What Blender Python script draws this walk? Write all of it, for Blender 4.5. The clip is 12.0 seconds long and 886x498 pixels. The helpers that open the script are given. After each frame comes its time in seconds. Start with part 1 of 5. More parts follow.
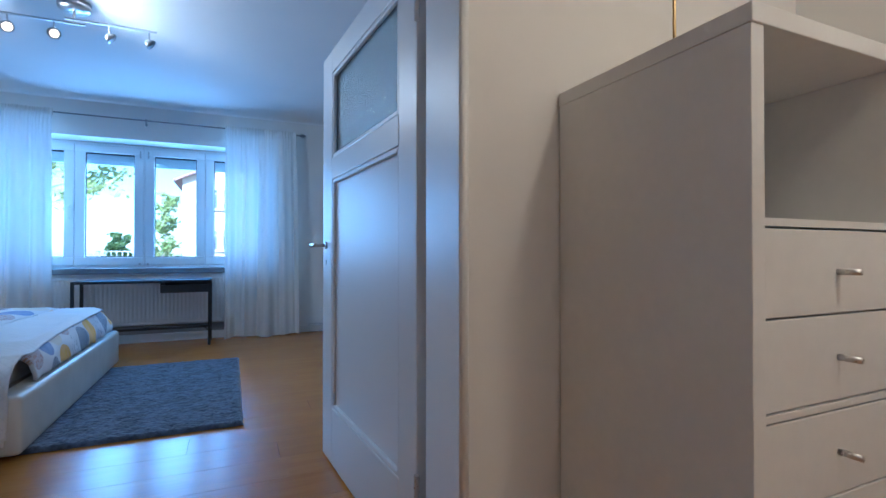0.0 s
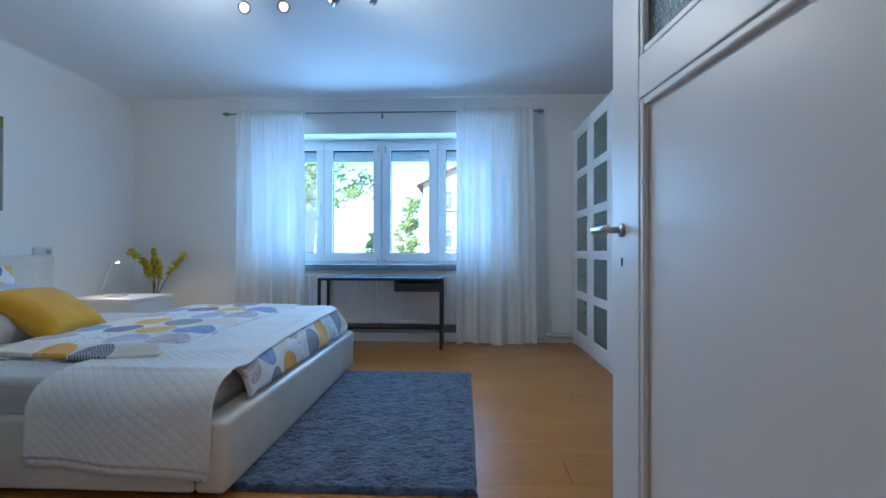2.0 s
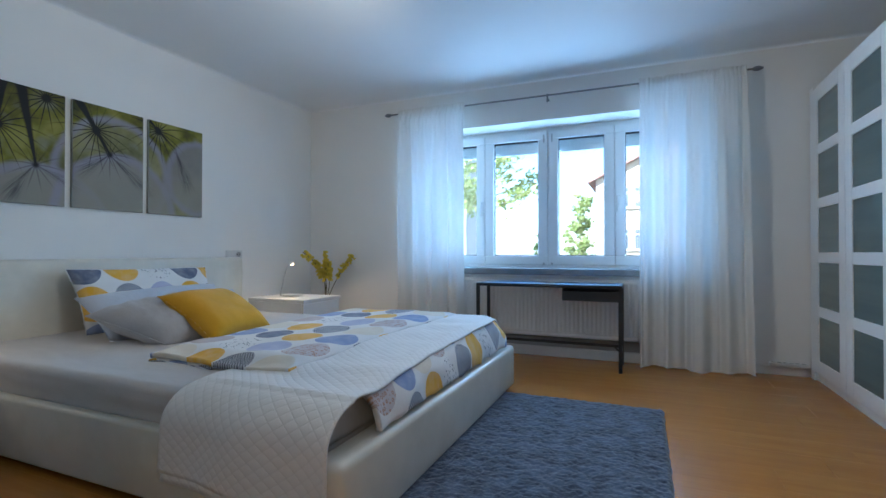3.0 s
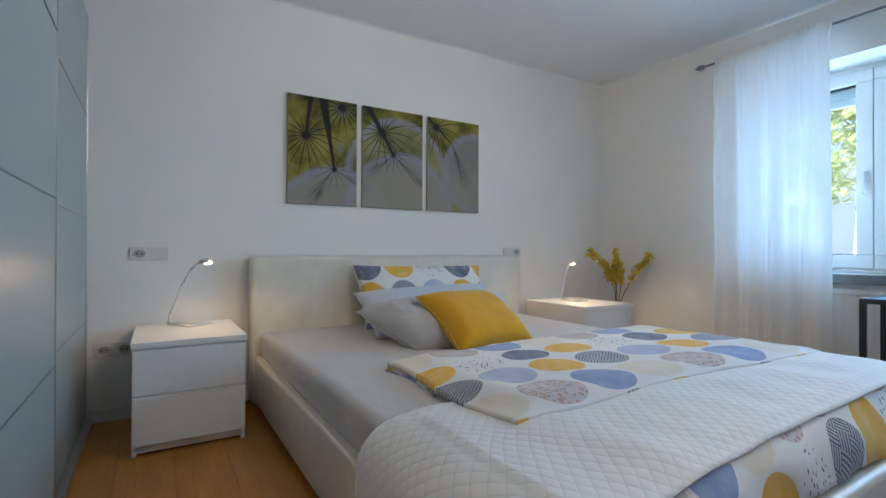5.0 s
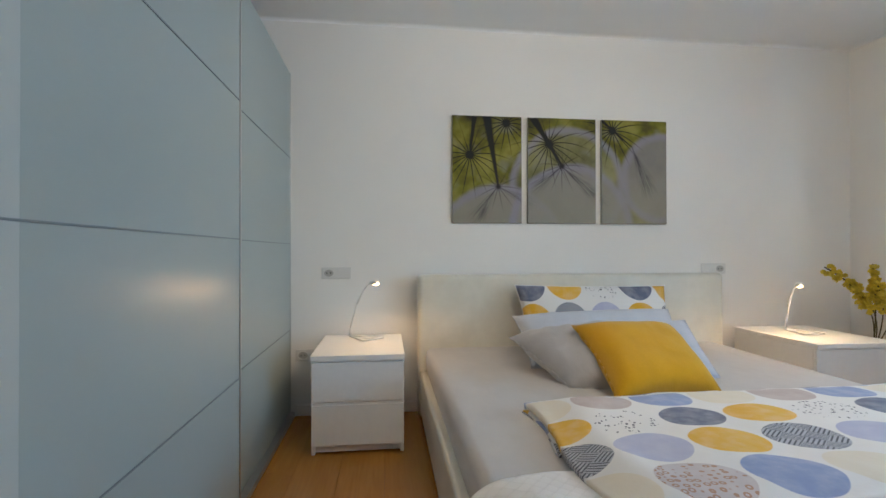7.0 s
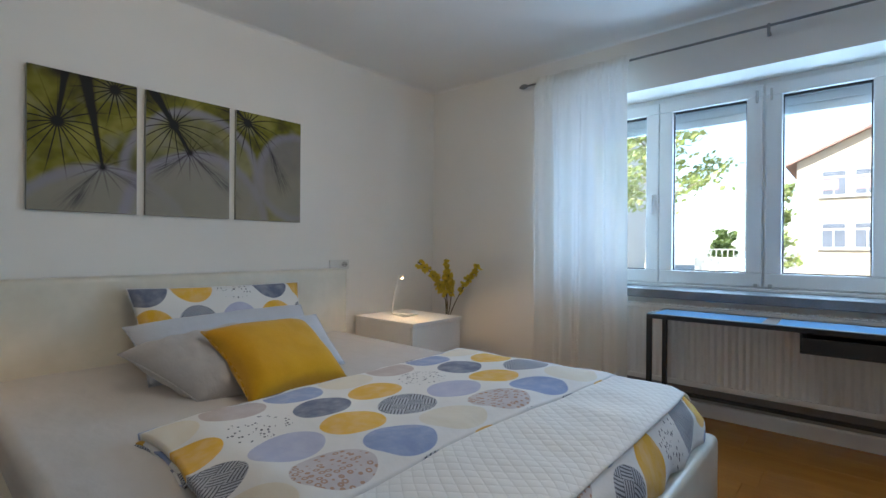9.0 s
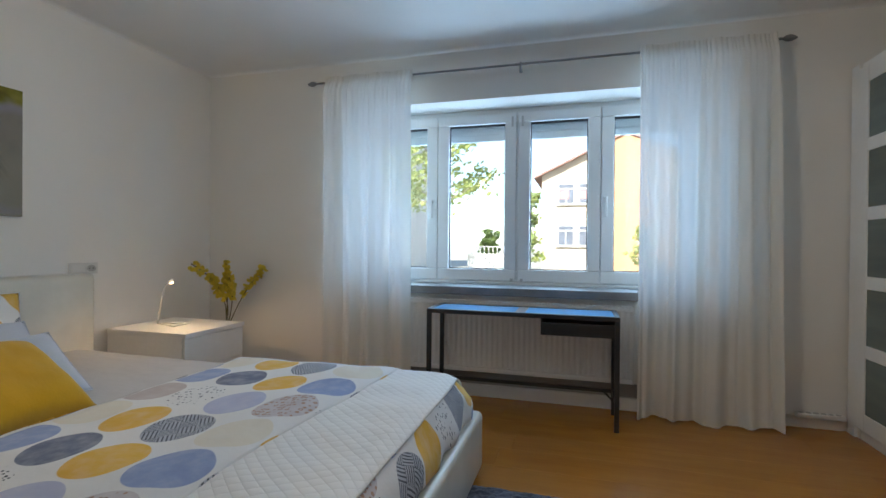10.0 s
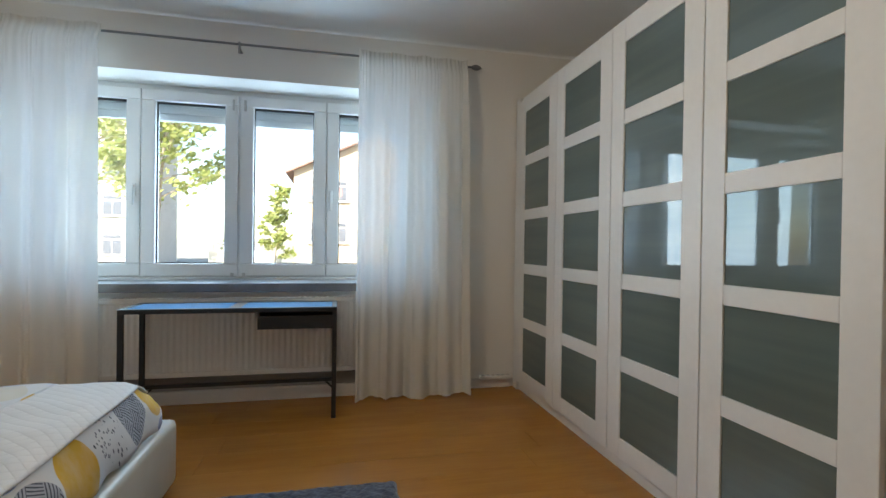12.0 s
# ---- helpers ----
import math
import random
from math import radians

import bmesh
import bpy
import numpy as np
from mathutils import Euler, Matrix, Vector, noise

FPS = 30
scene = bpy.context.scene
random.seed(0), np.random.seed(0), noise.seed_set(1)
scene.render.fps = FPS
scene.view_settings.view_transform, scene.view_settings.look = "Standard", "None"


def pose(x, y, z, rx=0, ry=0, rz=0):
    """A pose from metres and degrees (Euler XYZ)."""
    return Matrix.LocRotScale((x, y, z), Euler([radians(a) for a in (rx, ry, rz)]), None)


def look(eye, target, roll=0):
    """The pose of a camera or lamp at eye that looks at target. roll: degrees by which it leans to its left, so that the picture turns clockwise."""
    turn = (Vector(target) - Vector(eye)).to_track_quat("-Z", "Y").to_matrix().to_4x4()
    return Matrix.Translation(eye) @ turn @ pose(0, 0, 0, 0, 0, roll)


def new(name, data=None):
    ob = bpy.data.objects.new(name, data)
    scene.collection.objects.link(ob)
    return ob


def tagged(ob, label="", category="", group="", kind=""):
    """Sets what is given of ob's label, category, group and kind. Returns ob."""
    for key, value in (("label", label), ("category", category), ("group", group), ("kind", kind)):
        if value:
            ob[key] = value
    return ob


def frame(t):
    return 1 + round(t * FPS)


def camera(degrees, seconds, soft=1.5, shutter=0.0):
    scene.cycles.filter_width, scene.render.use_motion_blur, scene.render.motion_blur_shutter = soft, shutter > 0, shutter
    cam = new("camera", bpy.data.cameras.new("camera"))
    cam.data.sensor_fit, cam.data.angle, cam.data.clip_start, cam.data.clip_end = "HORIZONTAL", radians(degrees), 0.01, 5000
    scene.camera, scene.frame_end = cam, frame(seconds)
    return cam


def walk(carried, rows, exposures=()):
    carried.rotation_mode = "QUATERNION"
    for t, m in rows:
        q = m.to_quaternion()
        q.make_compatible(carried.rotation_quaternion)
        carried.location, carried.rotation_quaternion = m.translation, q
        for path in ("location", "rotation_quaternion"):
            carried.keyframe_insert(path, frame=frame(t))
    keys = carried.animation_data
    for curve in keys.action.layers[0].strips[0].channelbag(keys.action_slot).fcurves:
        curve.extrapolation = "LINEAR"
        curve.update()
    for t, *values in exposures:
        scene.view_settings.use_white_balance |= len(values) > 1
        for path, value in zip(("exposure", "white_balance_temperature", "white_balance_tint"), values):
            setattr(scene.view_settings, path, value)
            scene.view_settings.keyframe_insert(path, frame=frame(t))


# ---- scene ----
cam = camera(86.0, 12.0)
PATH = [
    (0, (0.03, 0.296, 1.033), (0.841, 2.124, 1.053), 0.0),
    (0.5, (0.089, 0.589, 1.004), (0.692, 2.496, 1.02), -0.0),
    (1, (0.089, 0.88, 0.994), (0.535, 2.83, 1.01), 0.1),
    (1.5, (0.088, 1.191, 1.005), (0.344, 3.175, 1.019), 0.1),
    (2, (0.043, 1.432, 1.017), (-0.05, 3.43, 1.027), 0.1),
    (2.5, (0.009, 1.778, 1.027), (-0.497, 3.713, 1.036), -0.0),
    (3, (-0.023, 2.015, 1.021), (-0.8, 3.857, 1.038), -0.0),
    (3.5, (-0.052, 2.281, 1.038), (-1.157, 3.948, 1.054), -0.2),
    (3.7, (-0.084, 2.366, 1.0), (-1.332, 3.928, 1.031), 0.1),
    (5.3, (-0.389, 2.835, 1.021), (-2.196, 3.693, 1.031), -0.1),
    (5.5, (-0.38, 2.887, 1.032), (-2.252, 3.59, 1.049), -0.2),
    (6, (-0.37, 2.95, 1.087), (-2.329, 3.35, 1.112), -0.2),
    (6.5, (-0.378, 2.997, 1.136), (-2.366, 3.21, 1.151), -0.1),
    (6.7, (-0.389, 3.029, 1.138), (-2.378, 3.235, 1.153), -0.1),
    (8.3, (-0.453, 3.243, 1.168), (-2.218, 4.184, 1.152), 0.2),
    (8.5, (-0.477, 3.209, 1.168), (-2.143, 4.315, 1.155), 0.2),
    (9, (-0.461, 3.105, 1.161), (-1.774, 4.613, 1.154), 0.4),
    (9.5, (-0.434, 3.087, 1.167), (-1.336, 4.872, 1.163), 0.5),
    (10, (-0.439, 3.08, 1.191), (-0.995, 5.001, 1.177), 0.5),
    (10.5, (-0.415, 3.05, 1.177), (-0.721, 5.026, 1.162), 0.5),
    (11, (-0.371, 3.003, 1.176), (-0.42, 5.003, 1.163), 0.6),
    (11.5, (-0.332, 2.992, 1.183), (-0.201, 4.988, 1.166), 0.6),
    (12, (-0.199, 3.076, 1.158), (0.239, 5.028, 1.144), 0.8),
]
EXPOSURES = [(0.0, 2.12, 3950, 5), (0.6, 2.14, 3950, 5), (1.0, 2.17, 4100, 4), (2.0, 2.2, 4450, 3), (3.7, 2.18, 5150, 6), (5.3, 2.46, 5550, 7), (6.6, 2.66, 6050, 8), (8.3, 2.37, 5800, 8), (8.5, 2.29, 5800, 8), (9.0, 2.02, 5850, 8), (10.5, 1.9, 6250, 8), (12.0, 2.02, 6750, 9)]
walk(cam, [(t, look(eye, target, roll)) for t, eye, target, roll in PATH], EXPOSURES)
SKY, SUN, WINDOW, HALL, READING, LED, SPOT, BULB_W, BULB_N = 0.12, 4.2, 20.5, 6.3, 0.9, 2.2, 0.5, 8.4, 14.5

# ---- world, sun, large lights ----
world = bpy.data.worlds.new("sky")
scene.world = world
world.use_nodes = True
_wn = world.node_tree
_sky = _wn.nodes.new("ShaderNodeTexSky")
_sky.sky_type, _sky.sun_disc = "NISHITA", False
_sky.sun_elevation, _sky.sun_rotation = radians(42), radians(200)
_wn.links.new(_sky.outputs[0], _wn.nodes["Background"].inputs[0])
_wn.nodes["Background"].inputs[1].default_value = SKY

_sun = bpy.data.lights.new("sun", "SUN")
_sun.energy, _sun.angle, _sun.color = SUN, radians(0.5), (1.0, 0.93, 0.82)
new("sun", _sun).matrix_world = look((0, 0, 0), (0.35, 1.0, -0.85))

_win = bpy.data.lights.new("window_daylight", "AREA")
_win.shape, _win.size, _win.size_y = "RECTANGLE", 2.6, 1.25
_win.energy, _win.color = WINDOW, (0.52, 0.75, 1.0)
new("window_daylight", _win).matrix_world = look((-0.97, 7.42, 1.55), (-0.97, 0.0, 1.25))

_hall = bpy.data.lights.new("hall_lamp_light", "POINT")
_hall.energy, _hall.color, _hall.shadow_soft_size = HALL, (1.0, 0.62, 0.29), 0.10
new("hall_lamp_light", _hall).location = (1.15, -0.15, 2.42)

# ---- materials ----


class Nodes:
    """A short hand for building node trees."""

    def __init__(self, name):
        self.mat = bpy.data.materials.new(name)
        self.mat.use_nodes = True
        self.tree = self.mat.node_tree
        self.bsdf = self.tree.nodes["Principled BSDF"]
        self.out = self.tree.nodes["Material Output"]

    def add(self, kind, **inputs):
        n = self.tree.nodes.new(kind)
        for key, value in inputs.items():
            key = key.replace("_", " ")
            if isinstance(value, bpy.types.NodeSocket):
                self.tree.links.new(value, n.inputs[key])
            else:
                n.inputs[key].default_value = value
        return n

    def math(self, op, a, b=0.0, clamp=False):
        n = self.tree.nodes.new("ShaderNodeMath")
        n.operation, n.use_clamp = op, clamp
        for i, v in enumerate((a, b)):
            if isinstance(v, bpy.types.NodeSocket):
                self.tree.links.new(v, n.inputs[i])
            else:
                n.inputs[i].default_value = v
        return n.outputs[0]

    def mix(self, fac, a, b, blend="MIX"):
        n = self.tree.nodes.new("ShaderNodeMix")
        n.data_type, n.blend_type = "RGBA", blend
        for i, v in ((0, fac), (6, a), (7, b)):
            if isinstance(v, bpy.types.NodeSocket):
                self.tree.links.new(v, n.inputs[i])
            else:
                n.inputs[i].default_value = (*v, 1.0) if i and len(v) == 3 else v
        return n.outputs[2]

    def step(self, x, lo, hi):
        n = self.tree.nodes.new("ShaderNodeMapRange")
        n.interpolation_type = "SMOOTHSTEP"
        self.tree.links.new(x, n.inputs[0])
        n.inputs[1].default_value, n.inputs[2].default_value = lo, hi
        return n.outputs[0]

    def noise(self, vector, scale, detail=3.0, rough=0.55):
        return self.add("ShaderNodeTexNoise", Vector=vector, Scale=scale, Detail=detail, Roughness=rough).outputs[0]

    def scaled(self, vector, sx, sy, sz):
        m = self.tree.nodes.new("ShaderNodeMapping")
        m.inputs["Scale"].default_value = (sx, sy, sz)
        self.tree.links.new(vector, m.inputs["Vector"])
        return m.outputs[0]

    def place(self):
        return self.add("ShaderNodeTexCoord").outputs["Object"]

    def set(self, **inputs):
        for key, value in inputs.items():
            key = key.replace("_", " ")
            if isinstance(value, bpy.types.NodeSocket):
                self.tree.links.new(value, self.bsdf.inputs[key])
            else:
                self.bsdf.inputs[key].default_value = (*value, 1.0) if isinstance(value, tuple) and len(value) == 3 else value

    def bump(self, height, strength, distance=0.01):
        b = self.add("ShaderNodeBump", Height=height, Strength=strength, Distance=distance)
        self.tree.links.new(b.outputs[0], self.bsdf.inputs["Normal"])
        return b


def plain(name, colour, rough=0.5, metal=0.0, grain=40.0, vary=0.06, relief=0.05, wear=3.0, depth=0.002):
    """Paint, metal or plastic with slight unevenness at two scales."""
    n = Nodes(name)
    p = n.place()
    big, small = n.noise(p, wear, 2.0), n.noise(p, grain, 4.0)
    both = n.math("ADD", n.math("MULTIPLY", big, 0.6), n.math("MULTIPLY", small, 0.4))
    lo = tuple(c * (1 - vary) for c in colour)
    hi = tuple(min(1.0, c * (1 + vary)) for c in colour)
    n.set(Base_Color=n.mix(n.step(both, 0.3, 0.7), lo, hi), Metallic=metal)
    n.set(Roughness=n.math("ADD", n.math("MULTIPLY", small, 0.05), rough - 0.025, True))
    if relief:
        n.bump(small, relief, depth)
    return n.mat


def lacquer(name, colour, rough):
    """Even sprayed paint with a faint orange-peel relief."""
    n = Nodes(name)
    n.set(Base_Color=colour, Roughness=rough)
    n.bump(n.noise(n.place(), 140.0, 2.0), 0.03, 0.001)
    return n.mat


def glowing(name, colour, strength):
    n = Nodes(name)
    n.set(Base_Color=colour, Emission_Color=colour, Emission_Strength=strength, Roughness=0.4)
    return n.mat


def gloss_glass(name, colour):
    """Back-painted glass: a soft colour, faint reflected bands painted into it, under a clear, even reflection."""
    n = Nodes(name)
    p = n.place()
    band = n.noise(n.scaled(p, 1.0, 0.25, 6.0), 2.0, 3.0)
    n.set(Base_Color=n.mix(n.step(band, 0.3, 0.7), tuple(c * 0.92 for c in colour), tuple(c * 1.1 for c in colour)), Roughness=0.025, IOR=1.6, Specular_IOR_Level=0.6)
    return n.mat


def clear_glass(name, tint=(0.97, 0.99, 0.98), ior=1.5, rough=0.0):
    n = Nodes(name)
    lw = n.add("ShaderNodeLayerWeight", Blend=0.5)
    f = n.math("ADD", n.math("MULTIPLY", n.math("POWER", lw.outputs["Facing"], 5.0), 0.9), ((ior - 1) / (ior + 1)) ** 2)
    t = n.add("ShaderNodeBsdfTransparent", Color=(*tint, 1.0))
    g = n.add("ShaderNodeBsdfGlossy", Color=(1, 1, 1, 1), Roughness=rough)
    m = n.tree.nodes.new("ShaderNodeMixShader")
    n.tree.links.new(f, m.inputs[0])
    n.tree.links.new(t.outputs[0], m.inputs[1])
    n.tree.links.new(g.outputs[0], m.inputs[2])
    n.tree.links.new(m.outputs[0], n.out.inputs[0])
    return n.mat


def pebbled_glass():
    n = Nodes("pebbled_glass")
    p = n.place()
    v = n.add("ShaderNodeTexVoronoi", Vector=p, Scale=95.0)
    n.set(Base_Color=(0.80, 0.90, 0.92), Roughness=0.12, IOR=1.45, Transmission_Weight=0.75)
    n.bump(n.math("ADD", v.outputs[0], n.noise(p, 40.0)), 0.9, 0.006)
    return n.mat


def oak_floor():
    n = Nodes("oak_plank")
    p = n.place()
    info = n.add("ShaderNodeObjectInfo").outputs["Random"]
    shift = n.tree.nodes.new("ShaderNodeVectorMath")
    shift.operation = "ADD"
    comb = n.add("ShaderNodeCombineXYZ", X=n.math("MULTIPLY", info, 37.0), Y=n.math("MULTIPLY", info, 91.0), Z=info)
    n.tree.links.new(p, shift.inputs[0])
    n.tree.links.new(comb.outputs[0], shift.inputs[1])
    q = shift.outputs[0]
    grain = n.noise(n.scaled(q, 1.3, 22.0, 8.0), 3.0, 6.0, 0.6)
    figure = n.noise(n.scaled(q, 1.2, 7.0, 3.0), 2.0, 3.0)
    pores = n.noise(n.scaled(q, 9.0, 160.0, 30.0), 4.0, 2.0)
    tone = n.math("ADD", n.math("MULTIPLY", grain, 0.5), n.math("MULTIPLY", figure, 0.5))
    base = n.mix(n.step(tone, 0.28, 0.72), (0.385, 0.160, 0.020), (0.48, 0.210, 0.030))
    base = n.mix(n.math("MULTIPLY", info, 0.35), base, (0.36, 0.152, 0.022))
    base = n.mix(n.math("MULTIPLY", n.step(pores, 0.58, 0.75), 0.08), base, (0.22, 0.11, 0.04))
    n.set(Base_Color=base, Roughness=n.math("ADD", n.math("MULTIPLY", figure, 0.08), 0.19), Specular_IOR_Level=0.4)
    n.bump(n.math("ADD", grain, n.math("MULTIPLY", pores, 0.5)), 0.012, 0.001)
    return n.mat


def wall_paint(name, colour, rough=0.85):
    n = Nodes(name)
    p = n.place()
    blot, roller = n.noise(p, 1.3, 3.0), n.noise(p, 130.0, 3.0)
    n.set(Base_Color=n.mix(n.step(blot, 0.3, 0.7), tuple(c * 0.97 for c in colour), colour), Roughness=rough)
    n.bump(n.math("ADD", roller, n.math("MULTIPLY", n.noise(p, 18.0), 0.6)), 0.12, 0.002)
    return n.mat


def leather():
    n = Nodes("cream_leather")
    p = n.place()
    v = n.add("ShaderNodeTexVoronoi", Vector=p, Scale=260.0)
    soft = n.noise(p, 5.0, 3.0)
    n.set(Base_Color=n.mix(n.step(soft, 0.3, 0.7), (0.66, 0.63, 0.54), (0.74, 0.71, 0.62)), Roughness=0.31, Specular_IOR_Level=0.5)
    n.bump(n.math("ADD", v.outputs[0], n.math("MULTIPLY", soft, 4.0)), 0.12, 0.003)
    return n.mat


def cloth(name, colour, vary=0.07, crease=0.25, weave=420.0, rough=0.9):
    n = Nodes(name)
    p = n.place()
    folds = n.noise(n.scaled(p, 1.0, 1.6, 1.3), 7.0, 3.0)
    lin = n.noise(n.scaled(p, 1.0, 4.0, 1.0), weave / 4, 2.0)
    lo = tuple(c * (1 - vary) for c in colour)
    n.set(Base_Color=n.mix(n.step(n.math("ADD", n.math("MULTIPLY", folds, 0.6), n.math("MULTIPLY", lin, 0.4)), 0.3, 0.7), lo, colour),
          Roughness=rough, Sheen_Weight=0.25, Specular_IOR_Level=0.2)
    n.bump(n.math("ADD", folds, n.math("MULTIPLY", lin, 0.08)), crease, 0.02)
    return n.mat


def quilted():
    """White quilting in diamonds: the seams follow the cloth's own coordinates."""
    n = Nodes("quilted_cotton")
    uv = n.add("ShaderNodeTexCoord").outputs["UV"]
    xyz = n.add("ShaderNodeSeparateXYZ", Vector=uv)
    u, v = xyz.outputs[0], xyz.outputs[1]
    a = n.math("ABSOLUTE", n.math("SINE", n.math("MULTIPLY", n.math("ADD", u, v), math.pi / 0.045)))
    b = n.math("ABSOLUTE", n.math("SINE", n.math("MULTIPLY", n.math("SUBTRACT", u, v), math.pi / 0.045)))
    puff = n.math("POWER", n.math("MULTIPLY", a, b), 0.4)
    fine = n.noise(n.place(), 180.0, 2.0)
    n.set(Base_Color=n.mix(n.step(puff, 0.1, 0.6), (0.79, 0.775, 0.75), (0.85, 0.835, 0.81)), Roughness=0.85, Sheen_Weight=0.2)
    n.bump(n.math("ADD", puff, n.math("MULTIPLY", fine, 0.12)), 0.35, 0.005)
    return n.mat


def printed_cotton():
    """White cotton with rows of large printed discs, by the cloth's own coordinates: one cell, one disc."""
    n = Nodes("printed_cotton")
    uv = n.add("ShaderNodeTexCoord").outputs["UV"]
    wob = n.add("ShaderNodeTexNoise", Vector=uv, Scale=0.9, Detail=1.0)
    off = n.tree.nodes.new("ShaderNodeVectorMath")
    off.operation = "MULTIPLY_ADD"
    n.tree.links.new(wob.outputs["Color"], off.inputs[0])
    off.inputs[1].default_value, off.inputs[2].default_value = (0.07, 0.07, 0), (-0.035, -0.035, 0)
    add = n.tree.nodes.new("ShaderNodeVectorMath")
    add.operation = "ADD"
    n.tree.links.new(uv, add.inputs[0])
    n.tree.links.new(off.outputs[0], add.inputs[1])
    xyz = n.add("ShaderNodeSeparateXYZ", Vector=add.outputs[0])
    u, v = xyz.outputs[0], xyz.outputs[1]
    row, col = n.math("FLOORED_MODULO", n.math("FLOOR", u), 6.0), n.math("FLOORED_MODULO", n.math("FLOOR", v), 3.0)
    cell = n.math("ADD", n.math("MULTIPLY", row, 3.0), col)
    du = n.math("SUBTRACT", n.math("FRACT", u), 0.5)
    dv = n.math("SUBTRACT", n.math("FRACT", v), 0.5)
    far = n.math("SQRT", n.math("ADD", n.math("MULTIPLY", du, du), n.math("MULTIPLY", dv, dv)))
    inside = n.math("SUBTRACT", 1.0, n.step(far, 0.462, 0.478))
    # ground, then one letter a cell: cream, rose, blue, yellow, specks, slate, hatch, lavender, rings
    shade = dict(c=(0.755, 0.70, 0.59), p=(0.52, 0.44, 0.42), b=(0.27, 0.34, 0.56), y=(0.76, 0.44, 0.035), s=(0.78, 0.77, 0.76),
                 n=(0.135, 0.155, 0.235), h=(0.42, 0.44, 0.50), l=(0.46, 0.48, 0.64), r=(0.58, 0.53, 0.54))
    order = "cpb" "ysn" "hly" "crb" "ysh" "bpn"
    ramp = n.tree.nodes.new("ShaderNodeValToRGB")
    ramp.color_ramp.interpolation = "CONSTANT"
    els = ramp.color_ramp.elements
    for i, key in enumerate(order):
        e = els[i] if i < 2 else els.new(i / 18)
        e.position, e.color = i / 18, (*shade[key], 1)
    n.tree.links.new(n.math("ADD", n.math("DIVIDE", cell, 18.0), 0.02), ramp.inputs[0])

    def among(key):
        total = None
        for i, k in enumerate(order):
            if k == key:
                hit = n.math("COMPARE", cell, float(i))
                hit.node.inputs[2].default_value = 0.1
                total = hit if total is None else n.math("ADD", total, hit)
        return total

    tint = ramp.outputs[0]
    wash = n.noise(uv, 3.5, 4.0)
    tint = n.mix(n.math("MULTIPLY", n.step(wash, 0.35, 0.75), 0.22), tint, (0.80, 0.79, 0.77))
    vor = n.add("ShaderNodeTexVoronoi", Vector=uv, Scale=10.0, Randomness=0.45)
    ring = n.math("SUBTRACT", n.step(vor.outputs[0], 0.14, 0.22), n.step(vor.outputs[0], 0.34, 0.42))
    tint = n.mix(n.math("MULTIPLY", among("r"), n.math("MULTIPLY", ring, 0.8)), tint, (0.42, 0.22, 0.12))
    patch = n.math("FLOORED_MODULO", n.math("ADD", n.math("FLOOR", n.math("MULTIPLY", n.math("ADD", u, v), 3.0)), n.math("FLOOR", n.math("MULTIPLY", n.math("SUBTRACT", u, v), 3.0))), 2.0)
    along = n.math("ADD", n.math("MULTIPLY", n.math("ADD", u, v), patch), n.math("MULTIPLY", n.math("SUBTRACT", u, v), n.math("SUBTRACT", 1.0, patch)))
    wave = n.math("SINE", n.math("MULTIPLY", along, 84.0))
    tint = n.mix(n.math("MULTIPLY", among("h"), n.step(wave, 0.1, 0.5)), tint, (0.10, 0.105, 0.13))
    dots = n.add("ShaderNodeTexVoronoi", Vector=n.scaled(uv, 1.0, 1.5, 1.0), Scale=11.0)
    dot = n.math("SUBTRACT", 1.0, n.step(dots.outputs[0], 0.24, 0.3))
    pick = n.math("GREATER_THAN", n.add("ShaderNodeSeparateColor", Color=dots.outputs[1]).outputs[0], 0.22)
    tint = n.mix(n.math("MULTIPLY", among("s"), n.math("MULTIPLY", dot, pick)), tint, (0.05, 0.055, 0.08))
    base = n.mix(inside, (0.79, 0.78, 0.765), tint)
    p = n.place()
    folds = n.noise(p, 6.0, 3.0)
    n.set(Base_Color=base, Roughness=0.88, Sheen_Weight=0.15, Specular_IOR_Level=0.2)
    n.bump(n.math("ADD", folds, n.math("MULTIPLY", n.noise(p, 110.0, 2.0), 0.06)), 0.3, 0.02)
    return n.mat


def sheer():
    n = Nodes("sky_tinted_voile")
    p = n.place()
    thread = n.noise(n.scaled(p, 3.0, 3.0, 1.0), 160.0, 2.0)
    d = n.add("ShaderNodeBsdfDiffuse", Color=(0.91, 0.87, 0.79, 1))
    # white voile: the blue skylight from behind is put into these two tints
    t = n.add("ShaderNodeBsdfTranslucent", Color=(0.74, 0.77, 0.82, 1))
    c = n.add("ShaderNodeBsdfTransparent", Color=(0.66, 0.84, 1.0, 1))
    a, b = n.tree.nodes.new("ShaderNodeMixShader"), n.tree.nodes.new("ShaderNodeMixShader")
    a.inputs[0].default_value = 0.22
    n.tree.links.new(d.outputs[0], a.inputs[1])
    n.tree.links.new(t.outputs[0], a.inputs[2])
    n.tree.links.new(n.math("ADD", n.math("MULTIPLY", thread, 0.10), 0.045), b.inputs[0])
    n.tree.links.new(a.outputs[0], b.inputs[1])
    n.tree.links.new(c.outputs[0], b.inputs[2])
    n.tree.links.new(b.outputs[0], n.out.inputs[0])
    return n.mat


